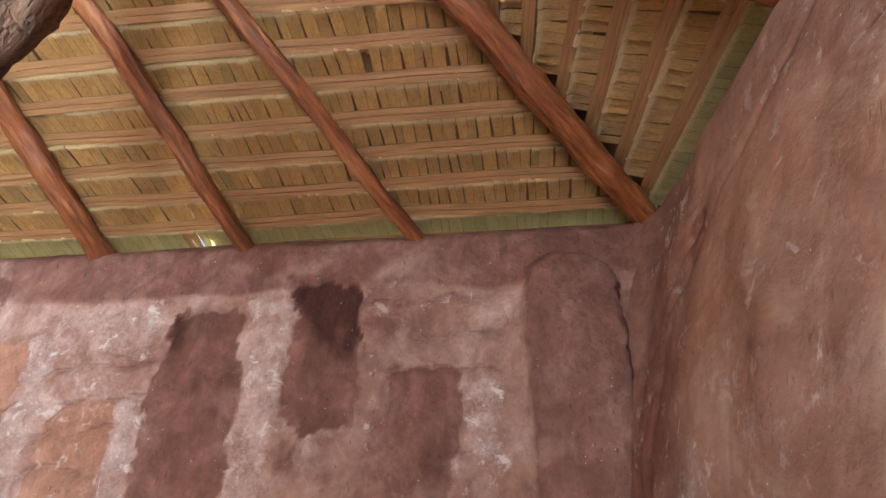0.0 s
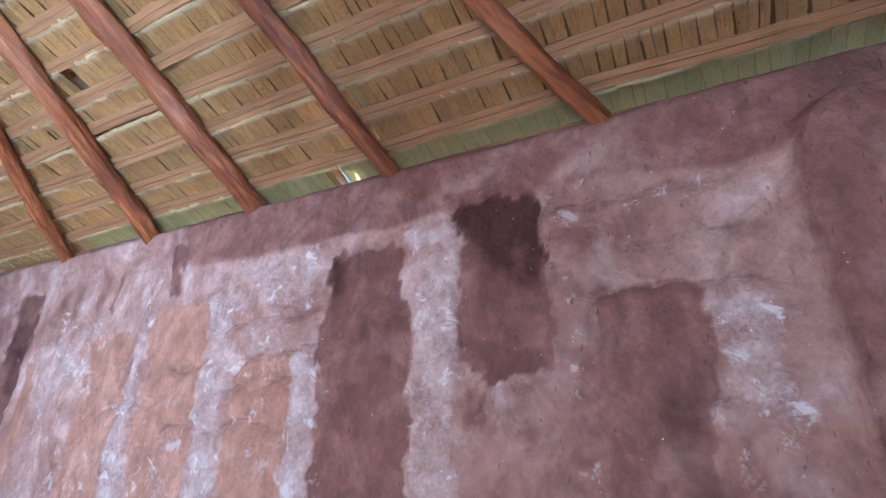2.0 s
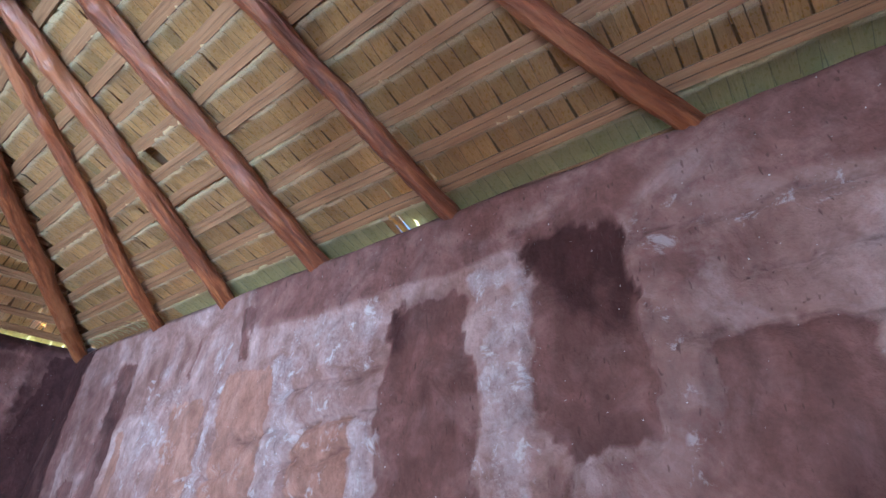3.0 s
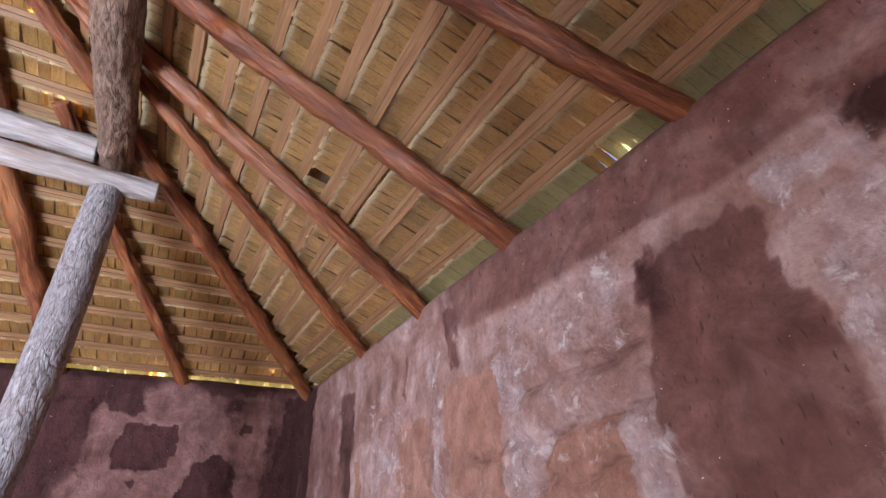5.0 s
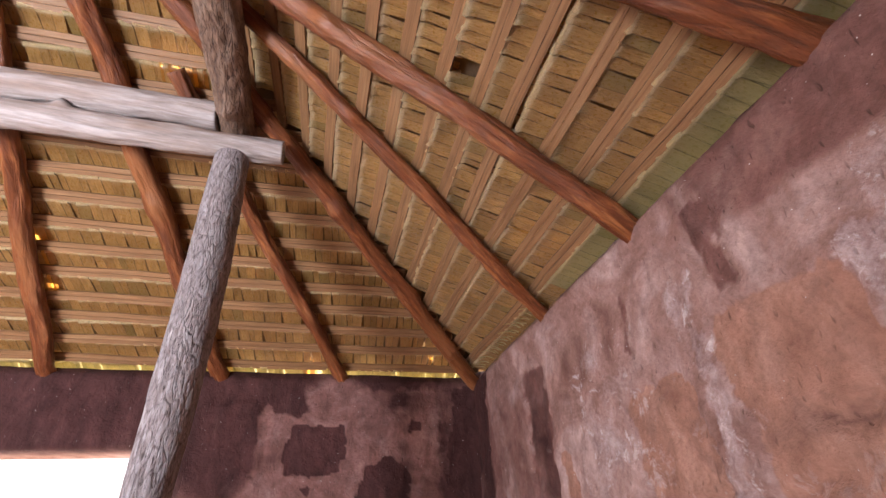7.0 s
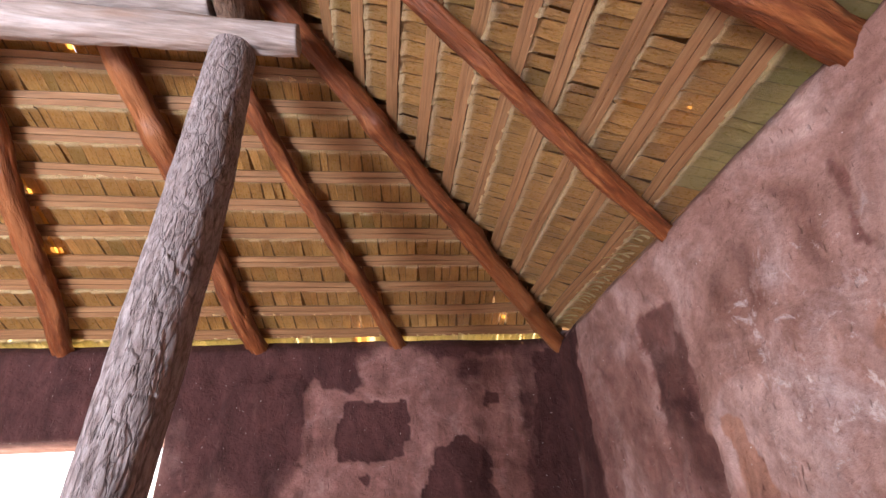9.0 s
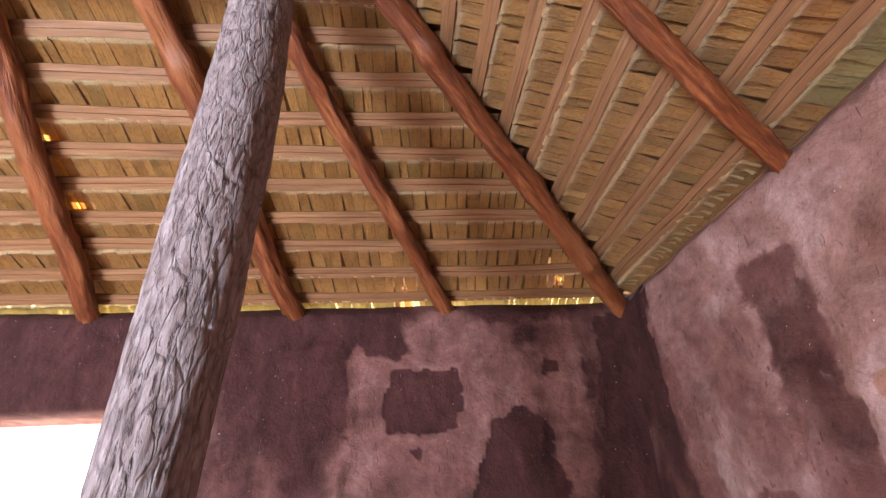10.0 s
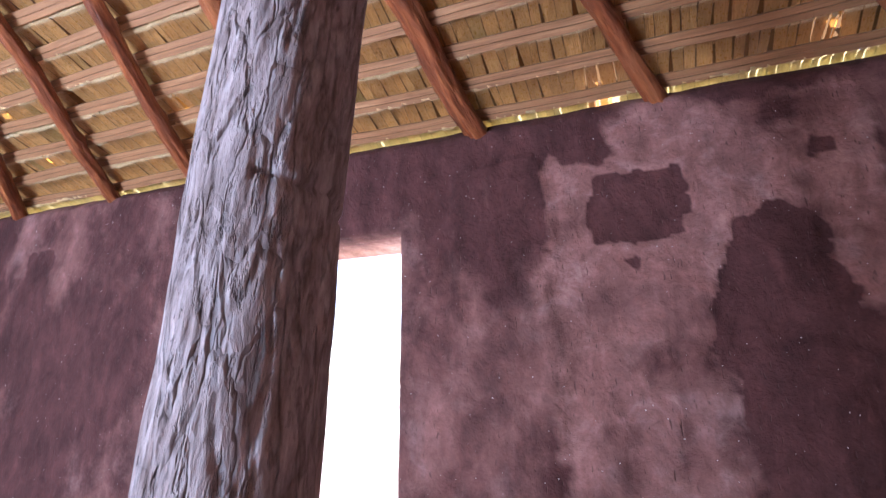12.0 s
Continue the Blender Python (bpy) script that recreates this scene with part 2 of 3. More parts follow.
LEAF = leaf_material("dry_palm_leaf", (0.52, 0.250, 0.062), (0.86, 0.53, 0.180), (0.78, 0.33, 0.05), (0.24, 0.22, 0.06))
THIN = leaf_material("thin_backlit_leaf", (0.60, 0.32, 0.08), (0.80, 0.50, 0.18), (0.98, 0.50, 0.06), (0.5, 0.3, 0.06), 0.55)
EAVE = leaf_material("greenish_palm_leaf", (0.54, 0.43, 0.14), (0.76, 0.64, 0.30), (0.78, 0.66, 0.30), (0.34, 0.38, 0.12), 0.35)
THATCH = earth_material("packed_thatch", (0.05, 0.032, 0.015), (0.13, 0.085, 0.04), 9.0)
see_through(THATCH, (0.92, 0.50, 0.20), 0.07)
EARTH = earth_material("trodden_earth", (0.26, 0.172, 0.120), (0.36, 0.25, 0.18), 2.0)
SAND = earth_material("pale_dry_ground", (0.46, 0.36, 0.26), (0.60, 0.49, 0.37), 0.8)


# ---- mesh helpers ----
def part(name, bm, material, parent=None, label=""):
    """Links a bmesh (or a ready mesh) as one object, under a thing if given."""
    if isinstance(bm, bpy.types.Mesh):
        me = bm
    else:
        me = bpy.data.meshes.new(name)
        bm.to_mesh(me)
        bm.free()
    if material and not me.materials:
        me.materials.append(material)
    ob = new(name, me)
    ob.parent = parent
    if label:
        ob["label"] = label
    return ob


def lattice(x, y, seed):
    """Repeatable random numbers 0..1 on whole-number places."""
    h = (x.astype(np.int64) * 374761393 + y.astype(np.int64) * 668265263 + seed * 1442695041) & 0x7FFFFFFF
    h = ((h ^ (h >> 13)) * 1274126177) & 0x7FFFFFFF
    return ((h ^ (h >> 16)) & 0xFFFF) / 65535.0


def smooth_noise(x, y, seed=0):
    xi, yi = np.floor(x), np.floor(y)
    fx, fy = x - xi, y - yi
    fx, fy = fx * fx * (3 - 2 * fx), fy * fy * (3 - 2 * fy)
    a, b = lattice(xi, yi, seed), lattice(xi + 1, yi, seed)
    c, d = lattice(xi, yi + 1, seed), lattice(xi + 1, yi + 1, seed)
    return (a + (b - a) * fx) * (1 - fy) + (c + (d - c) * fx) * fy


def fbm(x, y, seed=0, octaves=4):
    s, amp, tot = 0.0, 1.0, 0.0
    for k in range(octaves):
        s = s + amp * smooth_noise(x * 2 ** k, y * 2 ** k, seed + 17 * k)
        tot += amp
        amp *= 0.55
    return s / tot - 0.5


def step(e0, e1, x):
    t = np.clip((x - e0) / (e1 - e0), 0, 1)
    return t * t * (3 - 2 * t)


def log_mesh(name, pts, radii, sides=18, ring=0.03, rough=0.05, seed=0, fissure=0.0, knots=(), flow=9.0, bend_by=0.30, cuts=()):
    """A round timber along a smooth line: uneven girth, knots, cut ends; u round it, v along it, in metres."""
    rnd = random.Random(seed)
    pts = [Vector(p) for p in pts]
    line = []
    for i in range(len(pts) - 1):
        p0, p1, p2, p3 = pts[max(i - 1, 0)], pts[i], pts[i + 1], pts[min(i + 2, len(pts) - 1)]
        n = max(2, int((p2 - p1).length / ring))
        for k in range(n):
            s = k / n
            line.append((0.5 * ((2 * p1) + (p2 - p0) * s + (2 * p0 - 5 * p1 + 4 * p2 - p3) * s * s + (3 * p1 - p0 - 3 * p2 + p3) * s ** 3), radii[i] + (radii[i + 1] - radii[i]) * s))
    line.append((pts[-1], radii[-1]))
    wob = [rnd.uniform(0, 50) for _ in range(4)]
    bm = bmesh.new()
    uvl = bm.loops.layers.uv.new("UVMap")
    rings, dist, dists = [], 0.0, []
    up = Vector((0, 0, 1)) if abs((pts[-1] - pts[0]).normalized().z) < 0.9 else Vector((1, 0, 0))
    for i, (p, r) in enumerate(line):
        tan = (line[min(i + 1, len(line) - 1)][0] - line[max(i - 1, 0)][0]).normalized()
        sx = tan.cross(up).normalized()
        sy = sx.cross(tan)
        if i:
            dist += (p - line[i - 1][0]).length
        dists.append(dist)
        sway = Vector((noise.noise((dist * 2.2, wob[0], 0)), noise.noise((dist * 2.2, wob[1], 5)), noise.noise((dist * 2.2, wob[2], 9)))) * r * bend_by
        row = []
        for k in range(sides):
            a = 2 * math.pi * k / sides
            q = (math.cos(a) * 1.3 + wob[0], math.sin(a) * 1.3 + wob[1], dist * 5 + wob[2])
            rr = r * (1 + rough * 2.2 * noise.noise(q) + rough * 1.3 * noise.noise((q[0] * 3, q[1] * 3, dist * 14 + wob[3])))
            if fissure:
                bend = 0.35 * noise.noise((math.cos(a) * 2 + wob[3], math.sin(a) * 2, dist * flow * 0.8))
                plate = abs(noise.noise((math.cos(a + bend) * 5.2 + wob[0], math.sin(a + bend) * 5.2, dist * flow + wob[1])))
                chip = abs(noise.noise((math.cos(a - bend) * 15.0 + wob[2], math.sin(a - bend) * 15.0, dist * flow * 2.2)))
                rr += fissure * (0.9 - 2.2 * math.exp(-(plate / 0.15) ** 2) - 0.5 * math.exp(-(chip / 0.12) ** 2))
            for cd, ca, cw in cuts:
                off = (a - ca + math.pi) % (2 * math.pi) - math.pi
                if abs(off) < cw:
                    rr -= 0.0045 * math.exp(-((dist - cd - 0.012 * noise.noise((a * 2.5, cd, 3.0))) / 0.0035) ** 2)
            for kd, ka, ks in knots:
                da = (a - ka + math.pi) % (2 * math.pi) - math.pi
                rr += r * 0.45 * math.exp(-((dist - kd) / ks) ** 2 - (da * r / ks) ** 2)
            row.append(bm.verts.new(p + sway + (sx * math.cos(a) + sy * math.sin(a)) * rr))
        rings.append(row)
    for i in range(len(rings) - 1):
        for k in range(sides):
            f = bm.faces.new((rings[i][k], rings[i][(k + 1) % sides], rings[i + 1][(k + 1) % sides], rings[i + 1][k]))
            f.smooth = True
            girth = 2 * math.pi * line[i][1]
            for loop, (u, w) in zip(f.loops, ((k, i), (k + 1, i), (k + 1, i + 1), (k, i + 1))):
                loop[uvl].uv = (u / sides * girth, dists[w])
    for row, p in ((rings[0], -1), (rings[-1], 1)):
        mid = bm.verts.new(sum((v.co for v in row), Vector()) / sides)
        for k in range(sides):
            vs = (row[(k + 1) % sides], row[k], mid) if p < 0 else (row[k], row[(k + 1) % sides], mid)
            f = bm.faces.new(vs)
            for loop in f.loops:
                loop[uvl].uv = (loop.vert.co.x + loop.vert.co.z, loop.vert.co.y * 3)
    bmesh.ops.recalc_face_normals(bm, faces=bm.faces)
    me = bpy.data.meshes.new(name)
    bm.to_mesh(me)
    bm.free()
    return me


# ---- walls ----
def wall(name, place, length, door, coats, label, seed, fine_to, batter=0.0, cell=0.0165, start=0.0, material=None):
    """An earth wall with thickness T. place(u, d, z) lays it out: u along the wall, d out of the room. door: (u0, u1, head) or None.
    coats(u, z) gives the dark, orange and pale coats and the relief of the inner face."""
    us = list(np.arange(start, fine_to, cell)) + list(np.arange(fine_to, length, 0.08)) + [length]
    zs = [0, 0.25, 0.5, 0.75] + list(np.arange(0.9, H, cell)) + [H]
    if door:
        us = [u for u in us if min(abs(u - door[0]), abs(u - door[1])) > cell * 0.6] + [door[0], door[1]]
        zs = [z for z in zs if abs(z - door[2]) > cell * 0.6] + [door[2]]
    us, zs = np.array(sorted(us)), np.array(sorted(zs))
    U, Z = np.meshgrid(us, zs)
    dark, tan, pale, relief, deep = coats(U, Z)
    d = -(relief + 0.040 * fbm(U * 1.1, Z * 1.1, seed, 3) + 0.034 * fbm(U * 5, Z * 3.8, seed + 3, 5)) - batter * (H - Z)
    d = d + 0.05 * step(H - 0.07, H, Z) ** 2
    ztop = Z + (Z > H - 0.001) * (0.030 * fbm(U * 2.4, U * 0 + 3.3, seed + 9, 3))
    if door:
        inside = (U > door[0] - 0.001) & (U < door[1] + 0.001) & (Z < door[2] + 0.001)
        d = np.where(inside, d + 0.008, d)
    nu, nz = len(us), len(zs)
    front = [place(u, dd, z) for u, dd, z in zip(U.ravel(), d.ravel(), ztop.ravel())]
    rear = [place(u, T, z) for u, z in zip(U.ravel(), Z.ravel())]
    keep = np.ones((nz - 1, nu - 1), bool)
    if door:
        cu, cz = (us[:-1] + us[1:]) / 2, (zs[:-1] + zs[1:]) / 2
        keep &= ~((cu[None, :] > door[0]) & (cu[None, :] < door[1]) & (cz[:, None] < door[2]))
    n, faces = nu * nz, []
    pad = np.pad(keep, 1)
    for j in range(nz - 1):
        for i in range(nu - 1):
            if not keep[j, i]:
                continue
            a, b, c, e = j * nu + i, j * nu + i + 1, (j + 1) * nu + i + 1, (j + 1) * nu + i
            faces.append((a, b, c, e))
            faces.append((n + e, n + c, n + b, n + a))
            for ok, p, q in ((pad[j, i + 1], a, b), (pad[j + 2, i + 1], c, e), (pad[j + 1, i], e, a), (pad[j + 1, i + 2], b, c)):
                if not ok:
                    faces.append((q, p, n + p, n + q))
    me = bpy.data.meshes.new(name)
    me.from_pydata(front + rear, [], faces)
    bm = bmesh.new()
    bm.from_mesh(me)
    bmesh.ops.delete(bm, geom=[v for v in bm.verts if not v.link_faces], context="VERTS")
    bmesh.ops.recalc_face_normals(bm, faces=bm.faces)
    bm.to_mesh(me)
    bm.free()
    col = me.color_attributes.new("coat", "FLOAT_COLOR", "POINT")
    rgba = np.zeros((2 * n, 4), np.float32)
    rgba[:n, 0], rgba[:n, 1], rgba[:n, 2], rgba[:, 3] = dark.ravel(), tan.ravel(), pale.ravel(), 0
    rgba[:n, 3] = deep.ravel()
    used = np.zeros(2 * n, bool)
    for f in faces:
        used[list(f)] = True
    col.data.foreach_set("color", rgba[used].ravel())
    for p in me.polygons:
        p.use_smooth = True
    return tagged(part(name, me, material or COB), label, "wall", kind="structure")


def patch(U, Z, uu, seed, z0, z1, top, foot, soft=0.018, rag=0.075, round_top=0.05):
    """How far a repair covers each place: an upright strip from z0 to z1, from/to along the wall at its top and foot, with a ragged edge."""
    s = np.clip((z1 - Z) / (z1 - z0), 0, 1)
    warp = 1.3 * rag * fbm(U * 6, Z * 4, seed, 3) + 0.9 * rag * fbm(U * 22, Z * 18, seed + 5, 3)
    lo, hi = top[0] + (foot[0] - top[0]) * s, top[1] + (foot[1] - top[1]) * s
    side = np.minimum(U - lo, hi - U)
    ends = np.minimum(z1 - Z, Z - z0)
    d = np.minimum(side, ends)
    if round_top:
        corner = (side < round_top) & (z1 - Z < round_top)
        d = np.where(corner, round_top - np.hypot(round_top - side, round_top - (z1 - Z)), d)
    return step(-soft, soft, d + warp)


def corner_fillet(s, radius=0.20):
    """How far a wall comes forward near an inner corner that is rounded off, at the distance s from it."""
    s = np.clip(s, 0.293 * radius, radius)
    return radius - np.sqrt(radius ** 2 - (radius - s) ** 2)


def north_coats(U, Z):
    dark, tan, deep = np.zeros_like(U), np.zeros_like(U), np.zeros_like(U)
    relief = np.zeros_like(U)
    # repairs: seed, foot, head, span at the head, span at the foot, coat, depth
    for seed, z0, z1, top, foot, coat, depth in (
            (1, -1, 2.16, (3.10, 3.50), (3.16, 3.49), "d", -0.012),
            (2, 1.62, 2.25, (3.69, 3.99), (3.70, 4.02), "d", -0.026),
            (3, -1, 1.87, (4.12, 4.40), (4.06, 4.37), "d", -0.008),
            (4, -1, 1.62, (3.70, 4.05), (3.72, 4.06), "m", -0.004),
            (5, -1, 2.02, (2.10, 2.50), (2.26, 2.58), "o", -0.008),
            (6, -1, 1.93, (1.66, 1.95), (1.75, 2.10), "o", -0.008),
            (7, -1, 1.76, (2.70, 2.98), (2.70, 3.04), "o", -0.010),
            (8, 2.10, 2.36, (2.15, 2.25), (2.18, 2.24), "d", -0.006),
            (9, 2.07, 2.33, (1.75, 1.80), (1.70, 1.75), "d", -0.006),
            (10, 1.35, 2.28, (0.84, 1.06), (0.80, 1.03), "d", -0.014), (16, -1, 1.62, (0.56, 0.76), (0.50, 0.80), "d", -0.008), (17, 2.02, 2.47, (-0.1, 0.30), (-0.1, 0.20), "d", 0.0),
            (11, -1, 1.86, (1.12, 1.24), (1.05, 1.30), "o", -0.006),
            (12, -1, 2.33, (4.69, 5.08), (4.66, 4.98), "m", 0.060),
            (15, -1, 2.48, (-0.2, 0.22), (-0.2, 1.05), "m", 0.0), (13, -1, 2.45, (-0.2, 0.14), (-0.2, 0.72), "d", -0.004),
            (14, 1.55, 1.90, (5.00, 5.14), (5.02, 5.12), "d", -0.015)):
        m = patch(U, Z, None, seed * 31, z0, z1, top, foot, rag=0.03 if seed == 12 else 0.075, round_top=0.16 if seed == 12 else 0.05)
        if coat == "d":
            dark = np.maximum(dark, m * (0.82 + 0.5 * fbm(U * 2.5, Z * 2, seed + 200, 3)))
            deep = np.maximum(deep, m * (0.30 + 0.9 * fbm(U * 3, Z * 2.2 - 2, seed + 300, 3) + 0.25 * step(1.7, 2.3, Z) + (0.30 if seed == 13 else 0.09 if seed == 2 else 0.0)))
        elif coat == "m":
            dark = np.maximum(dark, m * (0.85 if seed == 12 else 0.75 if seed == 15 else 0.5))
        else:
            tan = np.maximum(tan, m)
        relief = relief + depth * m
        # groove round each repair, its shade painted dark, strongest east of the pilaster
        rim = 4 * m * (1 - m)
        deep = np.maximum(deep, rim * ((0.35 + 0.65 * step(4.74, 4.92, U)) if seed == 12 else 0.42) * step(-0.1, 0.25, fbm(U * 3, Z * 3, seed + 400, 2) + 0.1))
        relief = relief - 0.008 * rim
    # darker and browner towards the east end
    dark = np.maximum(dark, (0.40 + 1.0 * fbm(U * 2.2, Z * 1.6, 81, 4)) * step(3.2, 4.2, U))
    # dull purplish coat towards the west end
    dark = np.maximum(dark, (0.40 + 0.9 * fbm(U * 2.6, Z * 2.0, 88, 4)) * step(1.5, 0.8, U))
    # smooth dark band of newer mud below the roof
    edge = 2.19 + 0.08 * step(2.7, 1.2, U) + 0.05 * fbm(U * 2.2, U * 0, 77, 3)
    band = step(-0.03, 0.05, Z - edge) * step(1.6, 2.5, U)
    dark = np.maximum(dark, band * (0.74 + 0.6 * fbm(U * 2.4, Z * 3, 78, 3)))
    deep = np.maximum(deep, band * (0.20 + 0.9 * fbm(U * 1.8, Z * 2.5, 83, 3)))
    relief = relief + 0.010 * band
    # soot above the two dark repairs
    for u, z, su, sz, k in ((3.05, 2.30, 0.75, 0.16, 0.44), (3.84, 2.12, 0.24, 0.26, 0.60), (3.32, 2.08, 0.24, 0.14, 0.52), (3.55, 2.29, 0.40, 0.10, 0.48)):
        deep = np.maximum(deep, (k + 0.5 * fbm(U * 5, Z * 6, 85, 4)) * np.exp(-((U - u) / su) ** 2 - ((Z - z) / sz) ** 2))
    # darker disc on the round pilaster, and the rounded inner corner with the east wall
    deep = np.maximum(deep, (0.34 + 0.5 * fbm(U * 6, Z * 6, 86, 3)) * np.exp(-((U - 4.83) / 0.085) ** 2 - ((Z - 2.13) / 0.075) ** 2))
    relief = relief + 0.05 * np.exp(-((U - 4.87) / 0.17) ** 2) * step(2.36, 2.20, Z)
    relief = relief + corner_fillet(LX - 0.30 * (H - Z) - U)
    # warmer orange tone low down on the east half
    tan = np.maximum(tan, 0.46 * step(1.75, 1.45, Z + 0.2 * fbm(U * 2, Z * 2, 79, 3)) * step(2.5, 3.4, U))
    # lime left on the old coat
    pale = np.zeros_like(U)
    for seed, z0, z1, top, foot, amount in (
            (40, -1, 2.08, (3.51, 3.69), (3.50, 3.69), 0.52), (41, -1, 1.80, (4.42, 4.57), (4.38, 4.52), 0.52),
            (42, -1, 1.75, (3.00, 3.12), (3.03, 3.18), 0.52), (43, 1.95, 2.20, (2.55, 3.10), (2.60, 3.06), 0.43),
            (44, -1, 2.05, (2.50, 2.64), (2.58, 2.70), 0.50), (45, 2.08, 2.24, (4.0, 4.5), (4.0, 4.5), 0.46),
            (46, 2.08, 2.20, (3.45, 3.72), (3.50, 3.70), 0.66), (47, -1, 2.2, (1.96, 2.10), (2.08, 2.26), 0.50),
            (48, -1, 2.1, (4.02, 4.10), (4.02, 4.08), 0.45)):
        pale = np.maximum(pale, amount * patch(U, Z, None, seed * 13, z0, z1, top, foot, 0.03, 0.09))
    pale = np.maximum(pale, (0.30 + 0.9 * fbm(U * 2.1, Z * 1.5, 89, 4)) * step(1.0, 1.5, U) * step(3.15, 2.9, U) * step(2.26, 2.12, Z))
    pale = pale * (1 - 0.6 * dark)
    # cracked ledges across the old coat, their shade painted in as dark lines
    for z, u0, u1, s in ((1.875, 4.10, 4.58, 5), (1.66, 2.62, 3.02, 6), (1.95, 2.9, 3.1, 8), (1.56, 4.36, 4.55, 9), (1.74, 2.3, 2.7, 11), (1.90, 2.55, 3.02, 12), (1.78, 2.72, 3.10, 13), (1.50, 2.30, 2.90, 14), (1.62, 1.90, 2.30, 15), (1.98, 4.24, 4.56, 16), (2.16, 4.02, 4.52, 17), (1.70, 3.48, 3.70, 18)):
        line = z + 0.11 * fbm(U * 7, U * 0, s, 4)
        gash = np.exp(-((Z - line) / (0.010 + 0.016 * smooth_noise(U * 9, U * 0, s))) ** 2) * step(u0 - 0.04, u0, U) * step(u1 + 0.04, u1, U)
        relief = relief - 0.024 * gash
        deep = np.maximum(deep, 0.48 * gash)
    return dark, tan, pale, relief, deep


def west_coats(U, Z):
    """U is the distance from the north-west corner."""
    dark = 1.0 + 0.6 * fbm(U * 1.8, Z * 1.4, 90, 4)
    deep = 0.66 + 1.1 * fbm(U * 2.2, Z * 1.3, 93, 5) + 0.28 * step(0.95, 0.6, U) * step(1.80, 1.55, Z) - 0.16 * step(0.25, 0.32, U) * step(0.5, 0.42, U)
    # older, paler coat left between the newer ones, brushed across
    bare = patch(U, Z, None, 5, -1, 2.24, (0.74, 1.36), (0.84, 1.32), 0.03, 0.13)
    bare = np.maximum(bare, 0.8 * patch(U, Z, None, 6, 1.62, 2.40, (0.24, 1.12), (0.30, 0.9), 0.05, 0.12))
    bare = bare * (0.56 + 0.9 * fbm(U * 3.0, Z * 9.0, 95, 4)) * (0.62 + 0.38 * step(1.45, 2.0, Z))
    bare = np.clip(bare, 0, 1)
    dark, deep = dark * (1 - 0.50 * bare), deep * (1 - 1.0 * bare)
    pale = 0.26 * bare * step(-0.08, 0.12, fbm(U * 4, Z * 10, 97, 4))
    relief = np.zeros_like(U)
    tan = np.zeros_like(U)
    for seed, z0, z1, top, foot, strength, depth in (
            (1, 1.91, 2.17, (0.84, 1.18), (0.88, 1.18), 1.0, -0.010), (2, 1.5, 2.00, (0.45, 0.72), (0.42, 0.84), 1.0, -0.008),
            (3, -1, 1.60, (0.42, 0.98), (0.40, 1.04), 0.80, -0.006), (4, -1, 2.30, (1.36, 1.76), (1.36, 1.74), 0.74, 0.016),
            (5, 2.22, 2.38, (1.20, 1.52), (1.21, 1.55), 0.72, -0.006), (6, -1, 2.42, (-0.2, 0.16), (-0.2, 0.36), 0.95, -0.004),
            (7, 1.72, 2.19, (4.24, 4.46), (4.2, 4.44), 0.95, -0.008), (8, 1.46, 1.60, (3.94, 4.16), (3.96, 4.14), 0.95, -0.006),
            (9, 2.15, 2.20, (0.34, 0.46), (0.36, 0.44), 0.9, -0.004), (10, 1.74, 1.84, (1.0, 1.10), (1.03, 1.06), 0.9, -0.004),
            (11, 2.24, 2.29, (1.11, 1.16), (1.12, 1.15), 0.9, -0.004)):
        m = patch(U, Z, None, seed * 57, z0, z1, top, foot, 0.012, 0.065, 0.12 if seed == 2 else 0.05)
        deep = np.maximum(deep, m * (strength * (0.9 if seed in (1, 2, 6, 7, 8, 9, 10, 11) else 0.52) + 0.35 * fbm(U * 4, Z * 3, seed, 3)))
        dark = np.maximum(dark, m * strength)
        relief = relief + depth * m
    tan = 0.42 * patch(U, Z, None, 8, -1, 2.28, (0.16, 0.30), (0.34, 0.46), 0.03, 0.08) + 0.4 * step(3.2, 3.6, U)
    return dark, tan, pale * (1 - np.clip(deep, 0, 1)), relief, deep


